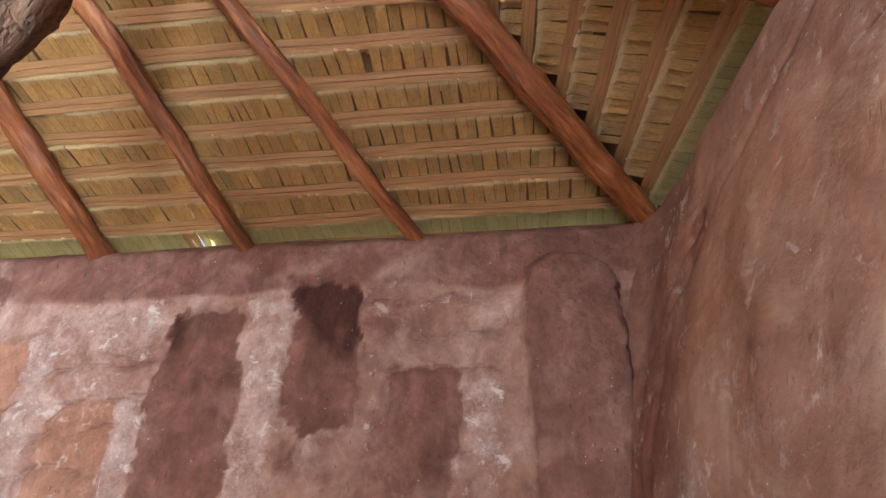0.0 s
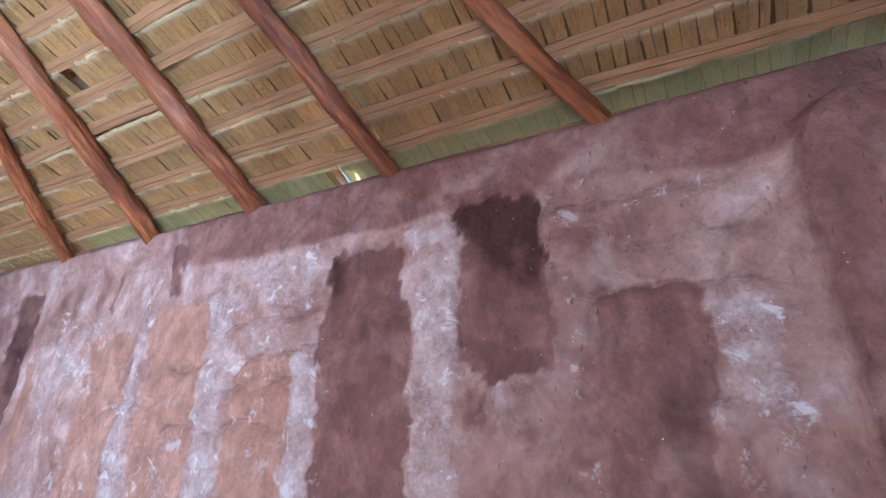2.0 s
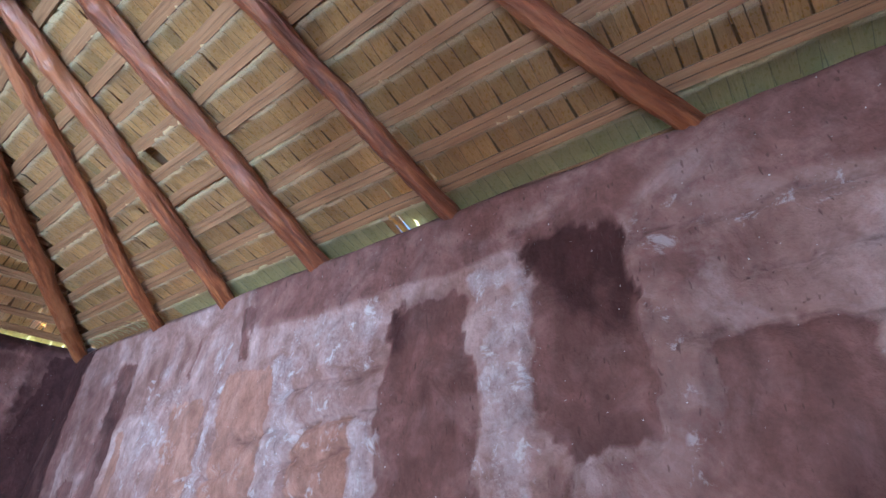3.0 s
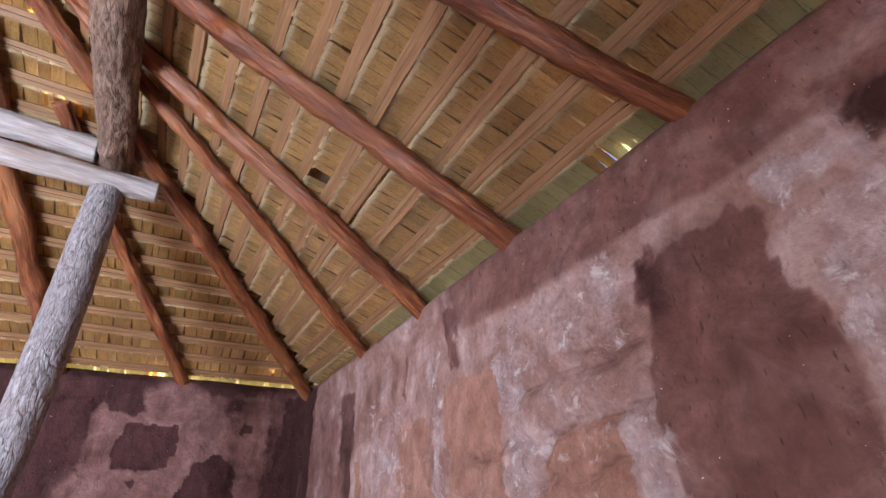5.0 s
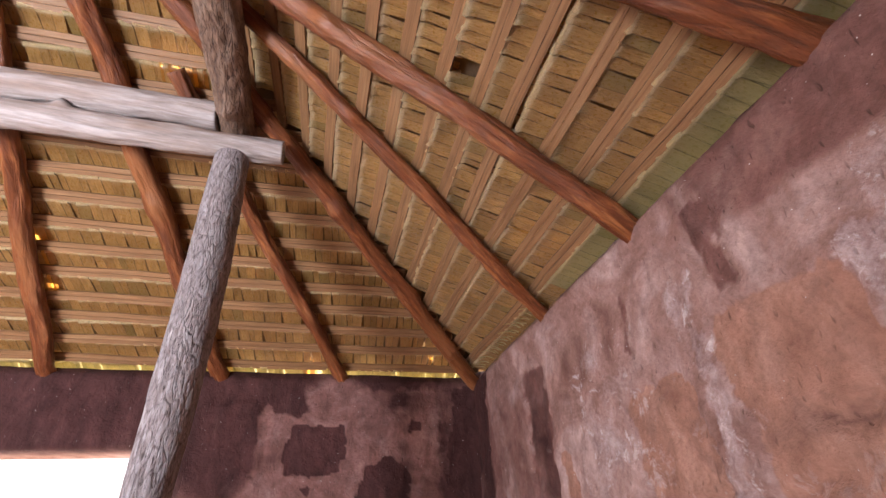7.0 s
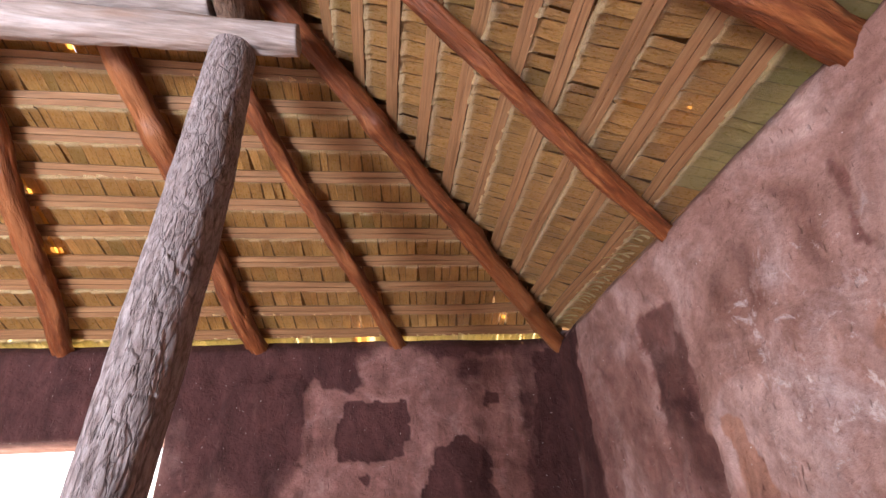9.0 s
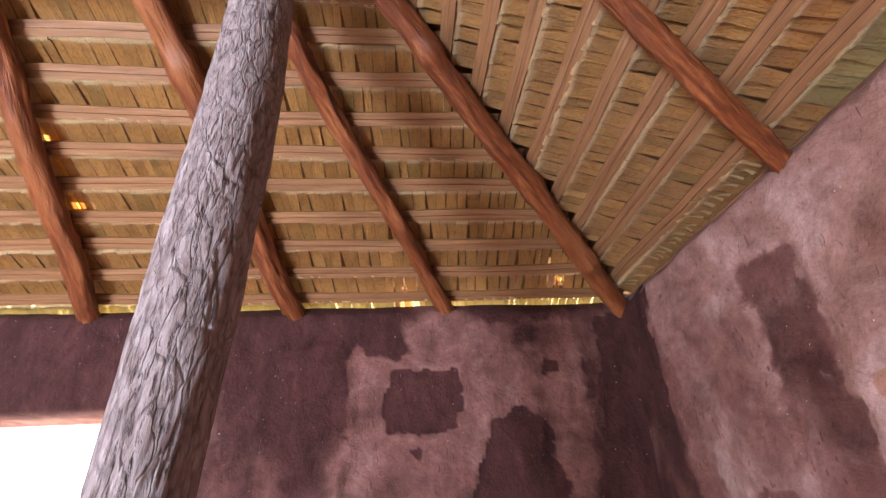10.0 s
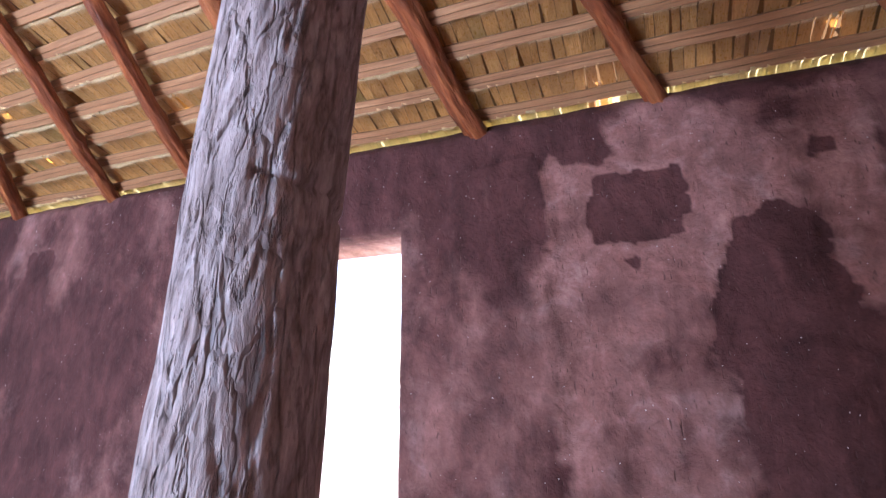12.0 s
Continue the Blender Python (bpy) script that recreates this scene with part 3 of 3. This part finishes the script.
def east_coats(U, Z):
    """U is the distance from the north-east corner."""
    # darker along the north-east corner
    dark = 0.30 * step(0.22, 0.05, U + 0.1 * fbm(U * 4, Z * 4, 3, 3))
    relief = np.zeros_like(U)
    for seed, z0, z1, top, foot in ((1, 1.98, 2.16, (0.50, 0.66), (0.55, 0.60)), (2, 1.78, 1.92, (0.25, 0.30), (0.26, 0.31)), (3, 2.18, 2.24, (0.3, 0.36), (0.3, 0.35))):
        m = patch(U, Z, None, seed * 7, z0, z1, top, foot, 0.014, 0.03)
        dark = np.maximum(dark, 0.7 * m)
        relief = relief - 0.006 * m
    tan = 0.46 + 0.5 * fbm(U * 2, Z * 2, 8, 4)
    dark = np.maximum(dark, 0.34 + 0.7 * fbm(U * 1.4, Z * 2.2, 18, 3))
    deep = np.zeros_like(U)
    for k, line in enumerate((2.06 + 0.20 * step(0.4, 0.8, U), 1.72 + 0.5 * U, 2.32 - 0.2 * U)):
        gash = np.exp(-((Z - line - 0.09 * fbm(U * 4, U * 0, 8 + k, 3)) / 0.013) ** 2) * step(-0.12, 0.08, fbm(U * 3, Z * 3, 50 + k, 2))
        relief = relief - 0.014 * gash
        deep = np.maximum(deep, 0.6 * gash)
    upright = np.exp(-((U - 0.34 - 0.10 * fbm(Z * 4, Z * 0, 61, 3)) / 0.014) ** 2) * step(2.2, 2.0, Z)
    relief = relief - 0.007 * upright
    deep = np.maximum(deep, 0.3 * upright)
    relief = relief + corner_fillet(U)
    pale = 0.30 + 0.9 * fbm(U * 2.4, Z * 1.8, 71, 4)
    pale = np.where(U > 0.15, pale, 0) * (1 - 0.5 * dark)
    # darker over roughly the first metre from that corner
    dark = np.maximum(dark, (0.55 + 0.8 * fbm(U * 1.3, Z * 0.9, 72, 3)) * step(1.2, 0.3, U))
    return dark, tan, pale, relief, deep


def plain_coats(U, Z):
    return 0.3 + 0.2 * fbm(U, Z, 4, 3), 0.3 + 0.2 * fbm(U, Z, 5, 3), np.zeros_like(U), np.zeros_like(U), np.zeros_like(U)


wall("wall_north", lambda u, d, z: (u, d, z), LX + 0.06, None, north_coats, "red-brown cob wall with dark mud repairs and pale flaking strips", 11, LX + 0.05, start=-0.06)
wall("wall_west", lambda u, d, z: (-d, -u, z), LY, (-DOOR_W[1], -DOOR_W[0], DOOR_W[2]), west_coats, "dark red cob wall with brown stains and an open doorway", 23, 4.8, start=-0.06)
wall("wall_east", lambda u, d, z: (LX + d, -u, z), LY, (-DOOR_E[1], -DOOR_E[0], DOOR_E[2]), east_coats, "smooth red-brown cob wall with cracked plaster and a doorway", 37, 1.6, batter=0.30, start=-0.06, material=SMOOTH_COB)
wall("wall_south", lambda u, d, z: (u, -LY - d, z), LX, DOOR_S, plain_coats, "plain red-brown cob wall with a wide opening", 41, 0.0)


def box(bm, x0, x1, y0, y1, z0, z1):
    bmesh.ops.create_cube(bm, size=1, matrix=Matrix.Translation(((x0 + x1) / 2, (y0 + y1) / 2, (z0 + z1) / 2)) @ Matrix.Diagonal((x1 - x0, y1 - y0, z1 - z0, 1)))


for name, x0, x1, y0, y1 in (("wall_corner_northwest", -T, -0.035, 0.035, T), ("wall_corner_northeast", LX + 0.035, LX + T, 0.035, T), ("wall_corner_southwest", -T, -0.012, -LY - T, -LY - 0.012), ("wall_corner_southeast", LX + 0.012, LX + T, -LY - T, -LY - 0.012)):
    bm = bmesh.new()
    box(bm, x0, x1, y0, y1, 0, H + 0.05)
    tagged(part(name, bm, COB), "red-brown cob corner block where two walls meet", "wall", kind="structure")

bm = bmesh.new()
bmesh.ops.create_grid(bm, x_segments=40, y_segments=40, size=0.5, matrix=Matrix.Translation((LX / 2, -LY / 2, 0.004)) @ Matrix.Diagonal((LX + T, LY + T, 1, 1)))
tagged(part("floor", bm, EARTH), "trodden reddish earth floor of the hut", "floor", kind="structure")
bm = bmesh.new()
bmesh.ops.create_grid(bm, x_segments=30, y_segments=30, size=1500, matrix=Matrix.Translation((LX / 2, -LY / 2, 0)))
tagged(part("ground", bm, SAND), "pale dry sunlit ground outside the hut", "ground", kind="structure")


# ---- roof ----
SIDES = {  # a slope: corner at run 0, direction along the eave, direction up the slope in plan, eave length
    "north": (Vector((0, 0, 0)), Vector((1, 0, 0)), Vector((0, -1, 0)), LX),
    "west": (Vector((0, -LY, 0)), Vector((0, 1, 0)), Vector((1, 0, 0)), LY),
    "east": (Vector((LX, 0, 0)), Vector((0, -1, 0)), Vector((-1, 0, 0)), LY),
    "south": (Vector((LX, -LY, 0)), Vector((-1, 0, 0)), Vector((0, 1, 0)), LX),
}
COS = 1 / math.hypot(1, SLOPE)


def on_slope(side, u, run, lift, base=BZ):
    """A place on a slope: u along the eave, run in from the wall, lift square to the slope above the battens' underside."""
    o, along, inward, _ = SIDES[side]
    return o + along * u + inward * (run - lift * SLOPE * COS) + Vector((0, 0, base + SLOPE * run + lift * COS))


def rafter(side, u0, u1, run1, r0, r1, seed, run0=-0.30, knots=()):
    """A round rafter; u0 is where it crosses the wall, u1 where it is at run1."""
    lift = (RZ - BZ) * COS
    pts = []
    for k in range(6):
        run = run0 + (run1 - run0) * k / 5
        pts.append(on_slope(side, u0 + (u1 - u0) * run / run1, run, lift))
    me = log_mesh("rafter", pts, [r0 + (r1 - r0) * k / 5 for k in range(6)], 28, 0.022, 0.10, seed, 0.0034, knots, 2.2, 0.5)
    return tagged(part("rafter", me, RAFTER), "peeled red-brown round pole rafter under the thatch", "rafter", "roof rafters")


for i, (u0, k, run1, r0, r1) in enumerate(((1.17, 0.5, 2.2, 0.035, 0.032), (1.92, 0.09, 2.5, 0.046, 0.042), (2.63, -0.13, 2.5, 0.050, 0.046), (3.38, -0.32, 2.3, 0.040, 0.038), (4.19, -0.65, 1.75, 0.036, 0.034))):
    rafter("north", u0, u0 + k * run1, run1, r0, r1, 100 + i, knots=((0.9, 1.0, 0.04), (1.6, 4.0, 0.05)))
# west rafters: distance from the south corner
for i, (y0, k, run1, r0, r1) in enumerate(((-0.92, -0.58, 1.47, 0.036, 0.038), (-1.66, -0.265, 2.4, 0.050, 0.046), (-2.56, 0.06, 2.45, 0.046, 0.042), (-3.2, 0.20, 2.3, 0.036, 0.034), (-3.82, 0.28, 2.2, 0.036, 0.034), (-4.62, 0.8, 1.6, 0.04, 0.036))):
    rafter("west", LY + y0, LY + y0 + k * run1, run1, r0, r1, 120 + i, knots=((1.0, 3.2, 0.06), (1.45, 4.4, 0.07)) if i == 1 else ((0.7, 2.0, 0.03),))
for i, y0 in enumerate((-1.1, -2.0, -3.1, -4.1)):
    rafter("east", -y0, -y0 + (0.3 if y0 > -2.6 else -0.3), 2.0, 0.045, 0.04, 140 + i)
for i, u0 in enumerate((1.1, 2.0, 3.0, 4.0)):
    rafter("south", u0, u0 + (0.4 if u0 < 2.6 else -0.3), 2.1, 0.045, 0.04, 150 + i)


def hip(side_x, side_y, r, seed):
    """A heavier pole along the hip, from the corner of the walls to the roof's peak."""
    cx, cy = (0 if side_x < 0 else LX), (0 if side_y > 0 else -LY)
    pts = []
    for k in range(7):
        run = -0.22 + (2.48 + 0.22) * k / 6
        pts.append(Vector((cx - side_x * run, cy - side_y * run, RZ - 0.02 + SLOPE * run)))
    me = log_mesh("hip_rafter", pts, [r - 0.008 * k / 6 for k in range(7)], 30, 0.022, 0.09, seed, 0.0036, ((1.2, 2.0, 0.05), (0.7, 4.0, 0.05), (1.9, 4.5, 0.05)), 2.2, 0.4)
    return tagged(part("hip_rafter", me, RAFTER), "thick red-brown pole rafter running into the room's corner", "rafter", "hip rafters")


hip(-1, 1, 0.050, 161)
hip(1, 1, 0.060, 162)
hip(-1, -1, 0.05, 163)
hip(1, -1, 0.05, 164)


# ---- timber frame inside the hut ----
me = log_mesh("post", [(1.56, -1.42, 0), (1.525, -1.43, 0.9), (1.491, -1.446, 1.5), (1.449, -1.447, 2.0), (1.395, -1.462, 2.5), (1.352, -1.485, 3.045)], [0.062, 0.057, 0.060, 0.072, 0.079, 0.071], 200, 0.0045, 0.018, 5, 0.0009, (), 10.0, 0.05, ((1.55, 5.2, 2.2), (1.86, 5.4, 2.2), (2.13, 5.2, 2.2), (2.42, 5.3, 2.2), (2.75, 5.2, 2.2)))
tagged(part("post", me, BARK), "grey ridged-bark tree trunk post standing on the earth floor", "post")
me = log_mesh("cross_beam", [(1.375, -1.27, 3.10), (1.375, -1.7, 3.105), (1.38, -2.6, 3.11), (1.40, -4.0, 2.85), (1.42, -5.45, 2.55)], [0.052, 0.058, 0.066, 0.068, 0.07], 36, 0.015, 0.05, 6, 0.0026, ((0.32, 1.2, 0.025), (0.9, 2.2, 0.03)), 2.2, 0.15)
tagged(part("cross_beam", me, BEAM), "weathered pale grey log beam lying on the post", "beam")
me = log_mesh("cross_beam", [(1.41, -1.575, 3.245), (1.41, -2.2, 3.265), (1.42, -3.0, 3.25), (1.43, -3.8, 3.15)], [0.062, 0.064, 0.066, 0.066], 36, 0.015, 0.05, 7, 0.0026, (), 2.2, 0.15)
tagged(part("cross_beam", me, BEAM), "weathered pale grey log beam behind the roof purlin", "beam")
me = log_mesh("purlin", [(1.27, -1.49, 3.235), (1.8, -1.488, 3.25), (2.6, -1.48, 3.25), (3.4, -1.48, 3.24), (4.0, -1.48, 3.235)], [0.070, 0.082, 0.088, 0.086, 0.08], 64, 0.010, 0.05, 8, 0.0032, ((0.25, 5.0, 0.04),), 7.0, 0.1)
tagged(part("purlin", me, PURLIN), "thick brown log purlin carrying the rafters", "beam")
me = log_mesh("cross_beam", [(3.80, -1.27, 3.10), (3.80, -2.2, 3.10), (3.80, -4.0, 2.85), (3.80, -5.45, 2.55)], [0.055, 0.06, 0.062, 0.065], 18, 0.05, 0.05, 9)
tagged(part("cross_beam", me, BEAM), "weathered log beam under the east end of the purlin", "beam")
me = log_mesh("hanging_stub", [(3.64, -1.415, 3.06), (3.64, -1.41, 2.6), (3.645, -1.405, 2.25), (3.655, -1.40, 2.03)], [0.065, 0.075, 0.085, 0.045], 28, 0.02, 0.07, 12, 0.006)
tagged(part("hanging_stub", me, PURLIN), "dark rough log stub hanging from the roof beam", "log")


# ---- thatch ----
def strip_mesh(name, side, u0, u1, run, width, thick, seed):
    """A split palm batten of two thin slats, slightly wavy, across the rafters."""
    bm = bmesh.new()
    uvl = bm.loops.layers.uv.new("UVMap")
    n = max(3, int((u1 - u0) / 0.12))
    for half, (a, b, drop) in enumerate(((-0.5, -0.03, 0.0), (0.01, 0.5, 0.0035))):
        rows = []
        for k in range(n + 1):
            u = u0 + (u1 - u0) * k / n
            w = 0.016 * noise.noise((u * 0.9, seed * 3.1, 0.5)) + 0.005 * noise.noise((u * 4, seed * 1.7, 2.5))
            l = 0.011 * noise.noise((u * 1.3, seed * 2.3, 7.5))
            rows.append([bm.verts.new(on_slope(side, u, run + w + width * COS * q, l + drop + th)) for q, th in ((a, 0), (b, 0), (b, thick), (a, thick))])
        for k in range(n):
            for q in range(4):
                f = bm.faces.new((rows[k][q], rows[k][(q + 1) % 4], rows[k + 1][(q + 1) % 4], rows[k + 1][q]))
                for loop, (i, j) in zip(f.loops, ((q, k), (q + 1, k), (q + 1, k + 1), (q, k + 1))):
                    loop[uvl].uv = (i * 0.022 + half * 0.3 + seed, (u0 + (u1 - u0) * j / n))
        bm.faces.new(rows[0])
        bm.faces.new(rows[-1][::-1])
    bmesh.ops.recalc_face_normals(bm, faces=bm.faces)
    me = bpy.data.meshes.new(name)
    bm.to_mesh(me)
    bm.free()
    return me


def leaf_rows(side, u, run, rnd, w, long_, lift0, lift1, skew, fringe=0.0):
    """Corner points of one folded leaf: a rolled top edge at the batten, a blade running down and outwards over the next batten."""
    rows = []
    tw, cup = rnd.uniform(-0.006, 0.006), rnd.uniform(0.001, 0.006)
    spread = rnd.uniform(0.94, 1.06)
    roll = rnd.uniform(-0.003, 0.003)
    profile = ((0.010, lift0 + 0.016, 0.96), (0.005, lift0 - 0.004 + roll, 1.0), (-0.007, lift0 - 0.010 + roll, 1.0), (-0.018, lift0 + 0.003, 1.0), (-0.5 * long_, lift0 + (lift1 - lift0) * 0.42, spread), (-long_, lift1, spread * rnd.uniform(0.92, 1.04)))
    tilt = rnd.uniform(0.003, 0.011)
    for i, (dr, lift, wide) in enumerate(profile):
        s = i / 5
        row = []
        for q in (-0.5, 0.0, 0.5):
            row.append(on_slope(side, u + (q * wide) * w + skew * -dr, run + dr * COS, lift + tilt * q + tw * q * 2 * s + (cup if q == 0 else 0) * s))
        rows.append(row)
    return rows


def add_leaf(verts, faces, uvs, rows, u, w, rnd):
    base = len(verts)
    shift = (rnd.uniform(0, 50), rnd.uniform(0, 50))
    for i, row in enumerate(rows):
        for q, p in enumerate(row):
            verts.append(p)
            uvs.append((shift[0] + q * w * 0.5, shift[1] + i * 0.04, q / 2, i / 5))
    for i in range(len(rows) - 1):
        for q in range(2):
            a = base + i * 3 + q
            faces.append((a, a + 1, a + 4, a + 3))


def leaf_object(name, verts, faces, uvs, material, parent, label=""):
    me = bpy.data.meshes.new(name)
    me.from_pydata(verts, [], faces)
    layer = me.uv_layers.new(name="UVMap")
    idx = np.zeros(len(me.loops), np.int32)
    me.loops.foreach_get("vertex_index", idx)
    blade = me.uv_layers.new(name="blade")
    both = np.array(uvs, np.float32)[idx]
    layer.data.foreach_set("uv", both[:, :2].ravel())
    blade.data.foreach_set("uv", both[:, 2:].ravel())
    for p in me.polygons:
        p.use_smooth = True
    return part(name, me, material, parent, label)


GAPS = {  # thin places in the thatch where the sun shows: along the eave, run
    "north": ((3.17, 0.32), (3.20, 0.215), (3.10, 0.0), (1.48, 0.18)),
    "west": ((4.88, 0.04), (3.01, 1.16), (2.68, 0.62), (2.69, 0.39), (1.04, 0.42), (1.04, 0.16), (2.14, 0.25), (3.33, 1.47), (3.39, 1.47), (3.44, 1.47), (3.50, 1.47), (3.83, 1.45), (3.26, 1.76), (3.1, 1.76), (4.1, -0.02)),
    "east": (), "south": (),
}


def thatch(side, pitch, first, seed, rows_to, span):
    """One slope of the roof: battens, rows of folded leaves and the packed thatch outside. span: the stretch whose leaves are pieces."""
    rnd = random.Random(seed)
    length = SIDES[side][3]
    peak = length / 2
    root = tagged(new("roof_" + side, None), "palm-leaf thatch on split battens, seen from below", "roof", kind="structure")
    root.empty_display_size = 0.1
    # packed outer thatch, with gaps
    verts, faces = [], []
    cells = 190 if side in ("north", "west") else 60
    runs = np.linspace(-0.04, peak, 108 if side in ("north", "west") else 40)
    for lift in (0.075, 0.20):
        for run in runs:
            for k in range(cells + 1):
                u = run - 0.10 + (length - 2 * run + 0.20) * k / cells
                verts.append(on_slope(side, u, run, lift + 0.012 * noise.noise((u * 3, run * 3, seed))))
    per = (cells + 1) * len(runs)
    shift, wide_hole, narrow_hole = ((0.25, 0.05), 0.15, 0.03) if side == "north" else ((0.03, 0.0), 0.085, 0.02)
    for lay in (0, 1):
        for j in range(len(runs) - 1):
            for k in range(cells):
                run = (runs[j] + runs[j + 1]) / 2
                u = run - 0.10 + (length - 2 * run + 0.20) * (k + 0.5) / cells
                # the outer hole lies towards the sun from the inner one
                if any(math.hypot(u - gu + lay * shift[0], run - gr - lay * shift[1]) < (wide_hole if lay else narrow_hole) for gu, gr in GAPS[side]):
                    continue
                a = lay * per + j * (cells + 1) + k
                faces.append((a, a + 1, a + cells + 2, a + cells + 1))
    for k in range(cells):
        faces.append((k, k + 1, per + k + 1, per + k))
    me = bpy.data.meshes.new("outer_thatch")
    me.from_pydata(verts, [], faces)
    outer = part("outer_thatch", me, THATCH, root)
    outer["kind"] = "stuff"
    joined = ([], [], [])
    eave = ([], [], [])
    thin = ([], [], [])
    pieces = 0
    i = -3
    while True:
        run = first + pitch * i
        if run > peak - 0.1:
            break
        lo, hi = max(run, 0) - 0.04, length - max(run, 0) + 0.04
        if run < 0:
            lo, hi = -0.3, length + 0.3
        if run > -0.3:
            part("batten", strip_mesh("batten", side, lo, hi, run, 0.052, 0.014, seed * 10 + i), BATTEN, root)
        if i <= rows_to:
            u = lo + 0.02
            while u < hi - 0.02:
                w = rnd.uniform(0.030, 0.066)
                rows = leaf_rows(side, u + w / 2, run - 0.028 * COS + rnd.uniform(-0.004, 0.004), rnd, w * (1.05 if run < 0.1 else rnd.uniform(0.92, 0.99)), pitch / COS * rnd.uniform(1.05, 1.22) + 0.01, 0.012 + rnd.uniform(-0.003, 0.004), 0.045 + rnd.uniform(0, 0.012), rnd.uniform(0.0, 0.16))
                if any(abs(u + w / 2 - gu) < 0.03 and 0.0 < run - gr < 0.135 for gu, gr in GAPS[side]):
                    add_leaf(*joined, leaf_rows(side, u + 0.36 * w, run - 0.028, rnd, w * 0.66, pitch / COS * 1.1, 0.012, 0.05, 0.03), u, w, rnd)
                    add_leaf(*thin, leaf_rows(side, u + 0.86 * w, run - 0.034, rnd, w * 0.30, pitch / COS * 0.95, 0.016, 0.05, 0.03), u, w, rnd)
                elif run < 0.2 or rnd.random() > 0.003:
                    if run < 0.1:
                        lot = joined if side == "north" and u < 1.25 else eave
                        add_leaf(*lot, rows, u, w, rnd)
                        under = leaf_rows(side, u + w, run - 0.05, rnd, w * 1.08, pitch / COS * 1.2, 0.040, 0.066, 0.03)
                        add_leaf(*lot, under, u, w, rnd)
                    elif pieces < 300 and span[0] < u < span[1] and run < span[2]:
                        one = ([], [], [])
                        add_leaf(*one, rows, u, w, rnd)
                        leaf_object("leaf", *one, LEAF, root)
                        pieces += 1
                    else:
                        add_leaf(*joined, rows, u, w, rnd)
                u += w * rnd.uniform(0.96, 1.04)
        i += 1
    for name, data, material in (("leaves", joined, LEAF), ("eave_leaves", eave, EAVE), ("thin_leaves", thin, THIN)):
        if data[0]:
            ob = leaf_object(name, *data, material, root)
            ob["kind"] = "stuff"
    return root


thatch("north", 0.1285, 0.045, 1, 20, (2.0, 4.6, 0.75))
thatch("west", 0.1250, 0.0, 2, 20, (2.6, 4.6, 0.95))
thatch("east", 0.1285, 0.045, 3, 10, (0.3, 1.6, 0.6))
thatch("south", 0.1285, 0.045, 4, -9, (0, 0, 0))


# thatch laid over the hips, and the roof's cap
for (sx, sy), owner in (((-1, 1), "north"), ((1, 1), "east"), ((-1, -1), "west"), ((1, -1), "south")):
    cx, cy = (0 if sx < 0 else LX), (0 if sy > 0 else -LY)
    bm = bmesh.new()
    rows = []
    for k in range(40):
        run = -0.40 + 3.02 * k / 39
        z = BZ + SLOPE * run
        ridge = Vector((cx - sx * run, cy - sy * run, z + 0.13))
        rows.append([bm.verts.new(ridge + Vector((-sx * 0.20, 0, 0.0))), bm.verts.new(ridge + Vector((0, 0, 0.03))), bm.verts.new(ridge + Vector((0, -sy * 0.20, 0.0)))])
    for p, q in zip(rows, rows[1:]):
        for k in range(2):
            bm.faces.new((p[k], p[k + 1], q[k + 1], q[k]))
    bmesh.ops.recalc_face_normals(bm, faces=bm.faces)
    ob = part("hip_thatch", bm, THATCH, bpy.data.objects["roof_" + owner])
    ob["kind"] = "stuff"

# dry leaf tips poking out over the wall top beside the corner
rnd = random.Random(77)
tip_verts, tip_faces, tip_uvs = [], [], []
for k in range(26):
    x = 0.14 + 0.040 * k + rnd.uniform(-0.012, 0.012)
    base = Vector((x, 0.035, 2.515 + rnd.uniform(0.0, 0.02)))
    end = base + Vector((rnd.uniform(-0.035, 0.02), -rnd.uniform(0.055, 0.10), rnd.uniform(-0.015, 0.02)))
    wide = rnd.uniform(0.006, 0.010)
    rows = []
    for s in (0.0, 0.2, 0.4, 0.6, 0.8, 1.0):
        p = base.lerp(end, s) + Vector((0, 0, 0.012 * math.sin(s * 3.1)))
        rows.append([p + Vector((q * wide * (1.05 - s), 0, abs(q) * 0.003)) for q in (-1, 0, 1)])
    add_leaf(tip_verts, tip_faces, tip_uvs, rows, x, wide * 2, rnd)
ob = leaf_object("leaf_tips", tip_verts, tip_faces, tip_uvs, EAVE, bpy.data.objects["roof_north"])
ob["kind"] = "stuff"
